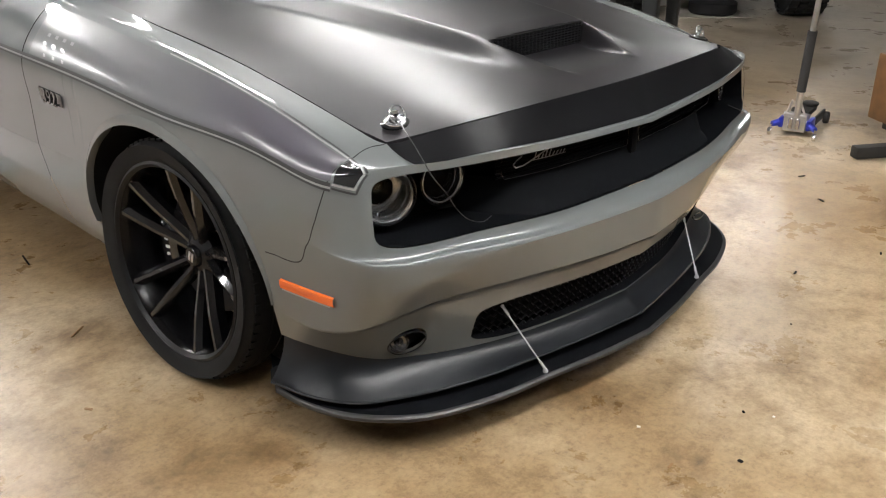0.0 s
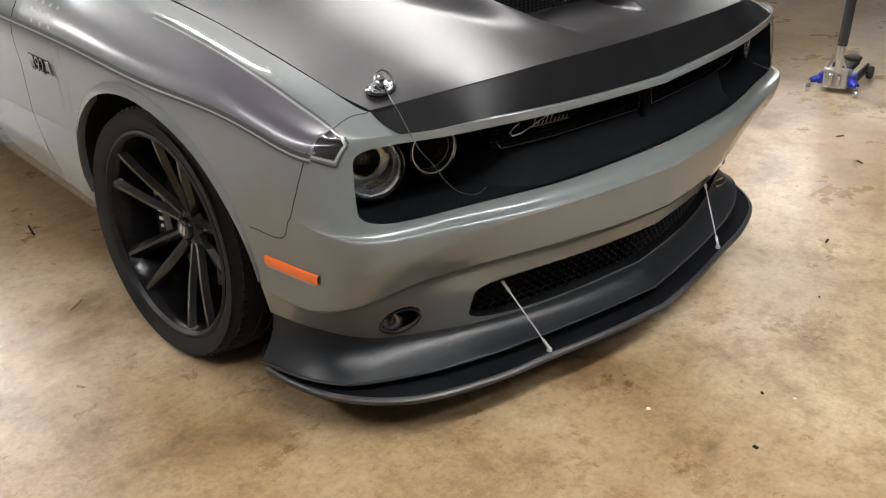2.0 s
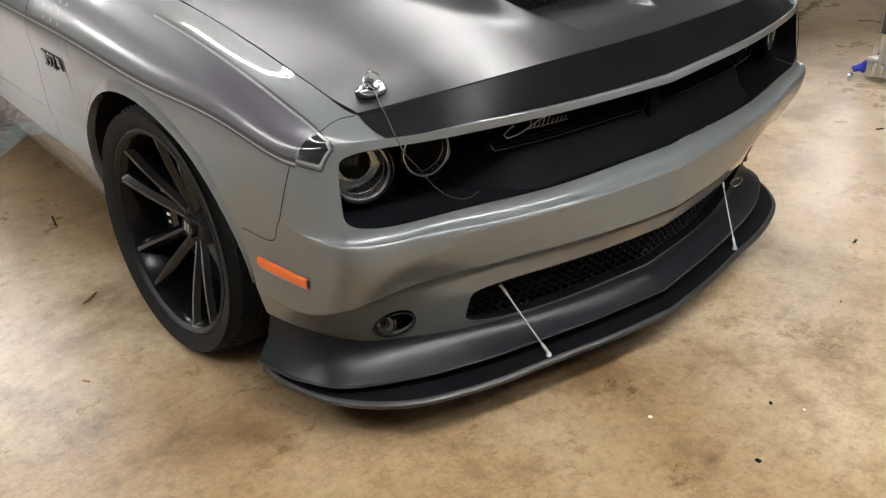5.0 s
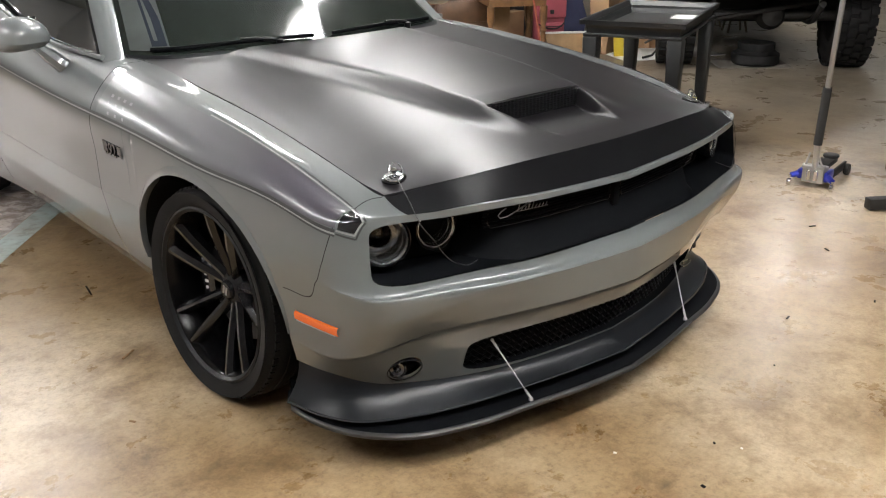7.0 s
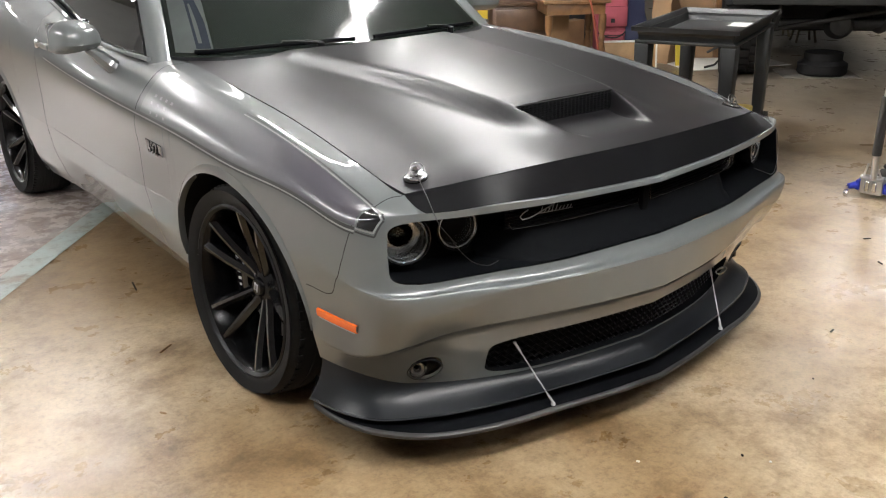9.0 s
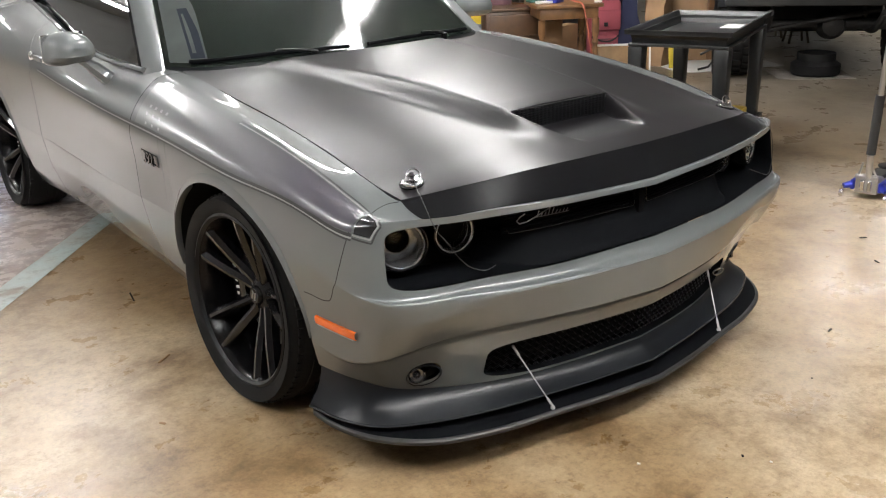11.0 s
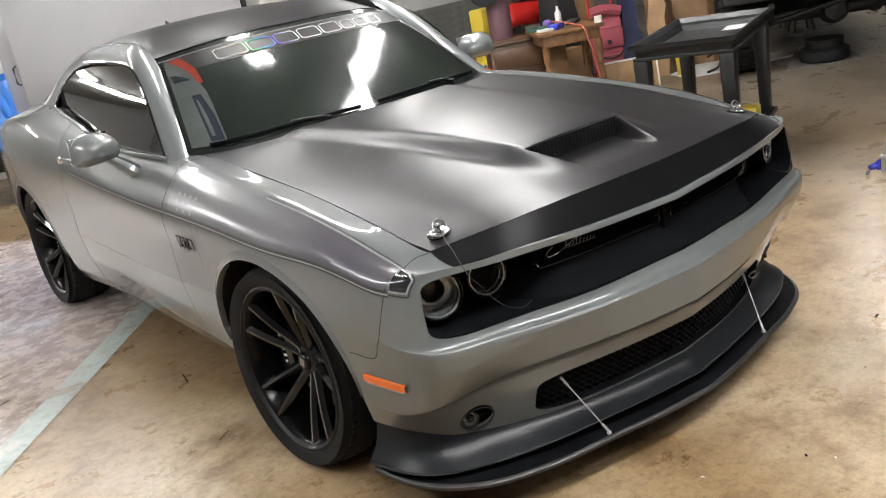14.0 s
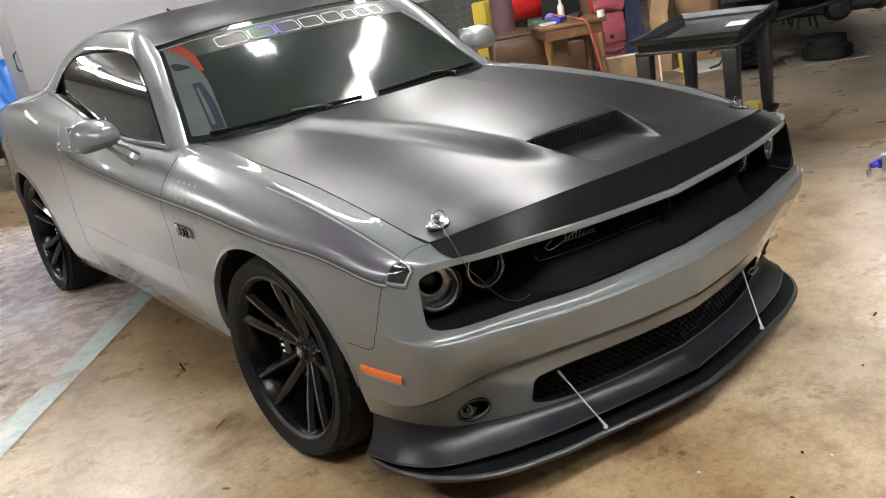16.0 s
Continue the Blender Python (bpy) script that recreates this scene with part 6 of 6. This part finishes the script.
sack("coat", NAVY, "navy cloth coat draped over a stand", (5.22, 3.78, 0), -30, 0.20, 0.2, 0.95, 5)
sack("paper_sack", CARD, "crumpled brown paper sack leaning on cardboard", (5.42, 3.52, 0), 20, 0.34, 0.22, 0.78, 9)

ob = thing("framed_case", "flat light wooden case with a white metal edge", "case", (4.62, 3.30, 0), -38)
m = pose(0, 0, 0, -8, 0, 0)
part("panel", box(B(), -0.26, 0.26, -0.03, 0.03, 0.0, 0.30, 0.004, m), PALEWOOD, ob)
for x0, x1, z0, z1 in ((-0.27, 0.27, 0.285, 0.305), (-0.272, -0.255, 0.0, 0.30), (0.255, 0.272, 0.0, 0.30)):
    part("edge_trim", box(B(), x0, x1, -0.034, 0.034, z0, z1, 0.003, m), OFFWHITE, ob)

ob = thing("cardboard_sheet", "large sheet of brown cardboard leaning on a post", "cardboard", (5.75, 3.42, 0), -40)
part("sheet", box(B(), -0.42, 0.42, -0.008, 0.008, 0, 0.80, 0.002, pose(0, 0, 0, -14, 0, 0)), CARD, ob)
ob = thing("timber_post", "upright brown timber post", "post", (5.98, 3.28, 0), -40)
part("timber", box(B(), -0.06, 0.06, -0.05, 0.05, 0, CEIL, 0.006), WOOD, ob)
ob = thing("yellow_level", "yellow plastic sheet leaning behind the cart", "board", (5.28, 3.20, 0), -30)
part("board", box(B(), -0.05, 0.05, -0.012, 0.012, 0, 0.5, 0.004, pose(0, 0, 0, -10, 0, 0)), YELLOW, ob)


# raised off-road vehicle on big tyres
def knobby(ob, x):
    bm = B()
    R, r, h = 0.46, 0.22, 0.16
    lathe(bm, [(r, h - 0.03), (r + 0.04, h), (R - 0.06, h + 0.005), (R - 0.02, h - 0.02), (R - 0.02, -h + 0.02), (R - 0.06, -h - 0.005), (r + 0.04, -h), (r, -h + 0.03)], 48, "X", (x, 0, R))
    t = part("tyre", bm, RUBBER, ob, "large knobbly off-road tyre")
    bm = B()
    for k in range(30):
        a = 2 * math.pi * k / 30
        for j, (x0, x1) in enumerate(((-0.16, -0.09), (-0.075, -0.005), (0.005, 0.075), (0.09, 0.16))):
            m = Matrix.Translation((x, 0, R)) @ Matrix.Rotation(a + (0.1 if j % 2 else 0), 4, "X")
            box(bm, x0, x1, -0.032, 0.032, R - 0.03, R + 0.002, 0, m)
    part("tread_block", bm, RUBBER, t, "tread blocks", smooth=False)
    bm = B()
    lathe(bm, [(r + 0.002, h - 0.02), (r - 0.03, h - 0.05), (0.09, 0.03), (0.05, 0.06), (0.001, 0.06)], 32, "X", (x, 0, R))
    lathe(bm, [(r + 0.002, -h + 0.02), (r - 0.03, -h + 0.05), (0.09, -0.03), (0.001, -0.03)], 32, "X", (x, 0, R))
    part("rim", bm, OLDSTEEL, ob)


veh = thing("off_road_vehicle", "dark off-road vehicle on large knobbly tyres, end on", "vehicle", (5.85, 2.05, 0), -52)
for x in (-0.74, 0.80):
    knobby(veh, x)
part("axle", rod(B(), (-0.7, 0, 0.46), (0.7, 0, 0.46), 0.05, 14), OLDSTEEL, veh)
part("differential", lathe(B(), [(0.001, -0.16), (0.09, -0.13), (0.14, 0.0), (0.09, 0.13), (0.001, 0.16)], 20, "Y", (0.12, 0.0, 0.46)), OLDSTEEL, veh)
for x in (-0.38, 0.38):
    part("frame_rail", box(B(), x - 0.04, x + 0.04, -0.45, 3.2, 0.66, 0.80, 0.01), OLDSTEEL, veh)
    part("shock_absorber", rod(B(), (x * 1.1, 0.05, 0.5), (x, 0.1, 1.0), 0.03, 12), OLDSTEEL, veh)
# dark box added so that the space below the body stays dark
part("underbody", box(B(), -0.60, 0.60, 0.25, 3.3, 0.36, 0.72, 0.04), OLDSTEEL, veh, "dark box added to fill the darkness below the vehicle")
for x in (-0.46, 0.46):
    part("leaf_spring", tube(B(), smooth_line([(x, -0.55, 0.62), (x, -0.2, 0.44), (x, 0.1, 0.40), (x, 0.5, 0.46), (x, 0.9, 0.62)], 20), 0.03, 8), OLDSTEEL, veh, "dark leaf spring")
part("track_bar", rod(B(), (-0.5, -0.2, 0.42), (0.5, -0.14, 0.60), 0.022, 10), OLDSTEEL, veh)
part("bumper", box(B(), -0.85, 0.85, -0.60, -0.45, 0.68, 0.82, 0.02), OLDSTEEL, veh, "black steel bumper")
bm = B()
box(bm, -0.78, 0.78, -0.42, 3.4, 0.72, 1.75, 0.05)
part("body", bm, GLOSSBLACK, veh, "black body tub")
for x in (-0.8, 0.8):
    part("wing", box(B(), x - 0.20, x + 0.20, -0.5, 0.6, 0.99, 1.06, 0.02), CARTBLACK, veh)
    part("tail_lamp", box(B(), x * 0.82 - 0.05, x * 0.82 + 0.05, -0.455, -0.423, 0.95, 1.12, 0.01), RED, veh)


def jack_stand(at, turn):
    ob = thing("jack_stand", "cream steel jack stand on the floor", "jack stand", at, turn, group="jack stands")
    for sx in (-1, 1):
        for sy in (-1, 1):
            part("leg", rod(B(), (0.11 * sx, 0.11 * sy, 0.01), (0.05 * sx, 0.05 * sy, 0.34), 0.014, 8), CREAM, ob)
    part("column", rod(B(), (0, 0, 0.2), (0, 0, 0.46), 0.024, 12), OLDSTEEL, ob)
    part("saddle", box(B(), -0.05, 0.05, -0.03, 0.03, 0.46, 0.49, 0.006), OLDSTEEL, ob)
    for z in (0.14, 0.30):
        part("brace", box(B(), -0.1, 0.1, -0.1, -0.09, z, z + 0.03), CREAM, ob)


jack_stand((7.55, 3.28, 0), -40)
jack_stand((7.75, 3.75, 0), -40)
bm = B()
lathe(bm, [(0.001, 0.0), (0.20, 0.0), (0.22, 0.02), (0.22, 0.10), (0.17, 0.13), (0.17, 0.20), (0.08, 0.215), (0.001, 0.215)], 36)
solid("brake_drum", bm, RUBBER, "rusty dark brake drum lying on a cardboard pad", "brake drum", (5.85, 2.02, 0.006))
bm = B()
box(bm, -0.34, 0.34, -0.24, 0.24, 0.0, 0.005)
solid("floor_pad", bm, DUSTYCARD, "flat dusty grey cardboard pad on the concrete", "pad", (5.82, 2.05, 0), -45, smooth=False)
bm = B()
box(bm, -0.55, 0.55, -0.35, 0.35, 0.0, 0.006)
solid("flattened_carton", bm, OFFWHITE, "flattened pale carton on the concrete under the tyre", "cardboard", (5.75, 3.05, 0), -25, smooth=False)
bm = B()
tube(bm, [(0, 0, 0.02), (0.12, 0.05, 0.03), (0.2, 0.0, 0.16), (0.1, -0.05, 0.22), (0.02, 0.02, 0.16)], 0.012, 8)
solid("tie_rod", bm, OLDSTEEL, "bent black steel rod on the floor", "rod", (5.3, 2.92, 0.0), -30)

# ---- back wall of the garage ----
# upright grey panel behind the car with an added cabinet body, tarpaulin, door and racks
cab = thing("grey_panel_cabinet", "large plain satin grey panel with an added cabinet body", "cabinet", (0.62, 5.25, 0), 0)
part("carcass", box(B(), -0.98, 0.98, -0.25, 0.25, 0.02, 1.86, 0.012), CABGREY, cab)
part("plinth", box(B(), -0.94, 0.94, -0.22, 0.22, 0.0, 0.02), OLDSTEEL, cab)
part("latch", tube(B(), [(-0.985, -0.22, 1.35), (-1.01, -0.23, 1.33), (-1.01, -0.23, 1.22), (-0.985, -0.22, 1.20)], 0.008, 8), OLDSTEEL, cab, "black wire latch")

MACHINE = (-0.36, 7.6, 0)
ob = thing("covered_machine", "dark steel machine on short legs under a blue tarpaulin", "machine", MACHINE, 4)
part("housing", box(B(), -0.46, 0.46, -0.62, 0.62, 0.34, 1.02, 0.03), OLDSTEEL, ob)
for x in (-0.42, 0.42):
    for y in (-0.6, 0.6):
        part("leg", box(B(), x - 0.04, x + 0.04, y - 0.04, y + 0.04, 0.0, 0.338, 0.006), OLDSTEEL, ob)
bm = B()
n = 60
P = np.empty((n, n, 3))
for i in range(n):
    for j in range(n):
        u, v = i / (n - 1) * 2 - 1, j / (n - 1) * 2 - 1
        m = max(abs(u), abs(v))
        k = noise.noise(Vector((u * 3, v * 3, 1.7))) * 0.10
        fold = (1 - abs(noise.noise(Vector((u * 5.5 + v * 2, v * 4.5 - u, 8.0))))) ** 3 * 0.055 + noise.noise(Vector((u * 14, v * 14, 4.0))) * 0.012
        drop = max(0.0, (m - 0.74) / 0.26)
        z = 1.175 + fold + max(0.0, k * 0.8) - 0.56 * drop ** 0.9 - 0.05 * noise.noise(Vector((u * 4, v * 4, 9.0))) * drop
        P[i, j] = (u * 0.62 + (k * 0.3 + fold * u) * drop, v * 0.82 + (k * 0.3 + fold * v) * drop, z)
grid(bm, P)
solid("tarpaulin", bm, TARP, "crumpled blue tarpaulin draped over a stored machine", "tarpaulin", MACHINE, 4)

ob = thing("panel_door", "off-white panelled wooden door in the back wall", "door", (0.30, 8.96, 0))
part("slab", box(B(), -0.45, 0.45, -0.03, 0.03, 0.01, 2.05, 0.004), OFFWHITE, ob)
for x in (-0.2, 0.2):
    for z0, z1 in ((0.2, 0.85), (1.0, 1.35), (1.45, 1.9)):
        part("panel", box(B(), x - 0.15, x + 0.15, -0.042, -0.028, z0, z1, 0.006), OFFWHITE, ob)
part("knob", lathe(B(), [(0.001, -0.09), (0.025, -0.08), (0.028, -0.06), (0.012, -0.04), (0.012, -0.03)], 16, "Y", (0.38, 0, 1.0)), OLDSTEEL, ob)

# boarded lower wall and white panel above
for k in range(9):
    bm = B()
    box(bm, -3.3, 3.3, -0.012, 0.012, 0.0, 0.098, 0.004)
    solid("wall_board", bm, SLATGREY, "weathered grey horizontal wall board", "board", (5.8, 7.6 - 0.001 * k, 0.004 + k * 0.1), 0, group="boards of the back wall", kind="structure")
bm = B()
box(bm, -3.3, 3.3, 0.0, 0.05, 0.91, CEIL - 0.004)
solid("wall_panel", bm, OFFWHITE, "off-white painted wall panel above the boards", "wall", (5.8, 7.6, 0), 0, kind="structure", smooth=False)
ob = thing("storage_rack", "open steel rack hung with coats and boards", "rack", (3.55, 7.1, 0), 0)
for x in (-0.9, 0.9):
    part("upright", box(B(), x - 0.025, x + 0.025, -0.025, 0.025, 0, 2.2), OLDSTEEL, ob)
for z in (0.5, 1.2, 1.95):
    part("shelf", box(B(), -0.92, 0.92, -0.24, 0.24, z, z + 0.03), OLDSTEEL, ob)
for k, (x, w, mat, label) in enumerate(((-0.62, 0.36, OFFWHITE, "white board standing on the rack"), (-0.33, 0.06, YELLOW, "yellow folder standing on the rack"), (-0.14, 0.26, NAVY, "navy bag standing on the rack"), (0.08, 0.09, BLACKCLOTH, "black folder standing on the rack"), (0.22, 0.11, YELLOW, "yellow-green case standing on the rack"), (0.42, 0.2, OFFWHITE, "white plastic case with two holes"), (0.68, 0.24, BLACKCLOTH, "black bag standing on the rack"))):
    bm = B()
    box(bm, -w / 2, w / 2, -0.17, 0.17, 0, 0.62 if k else 0.7, 0.02)
    solid("stored_case", bm, mat, label, "case", (3.55 + x, 7.08, 1.232), 0, group="cases on the rack")
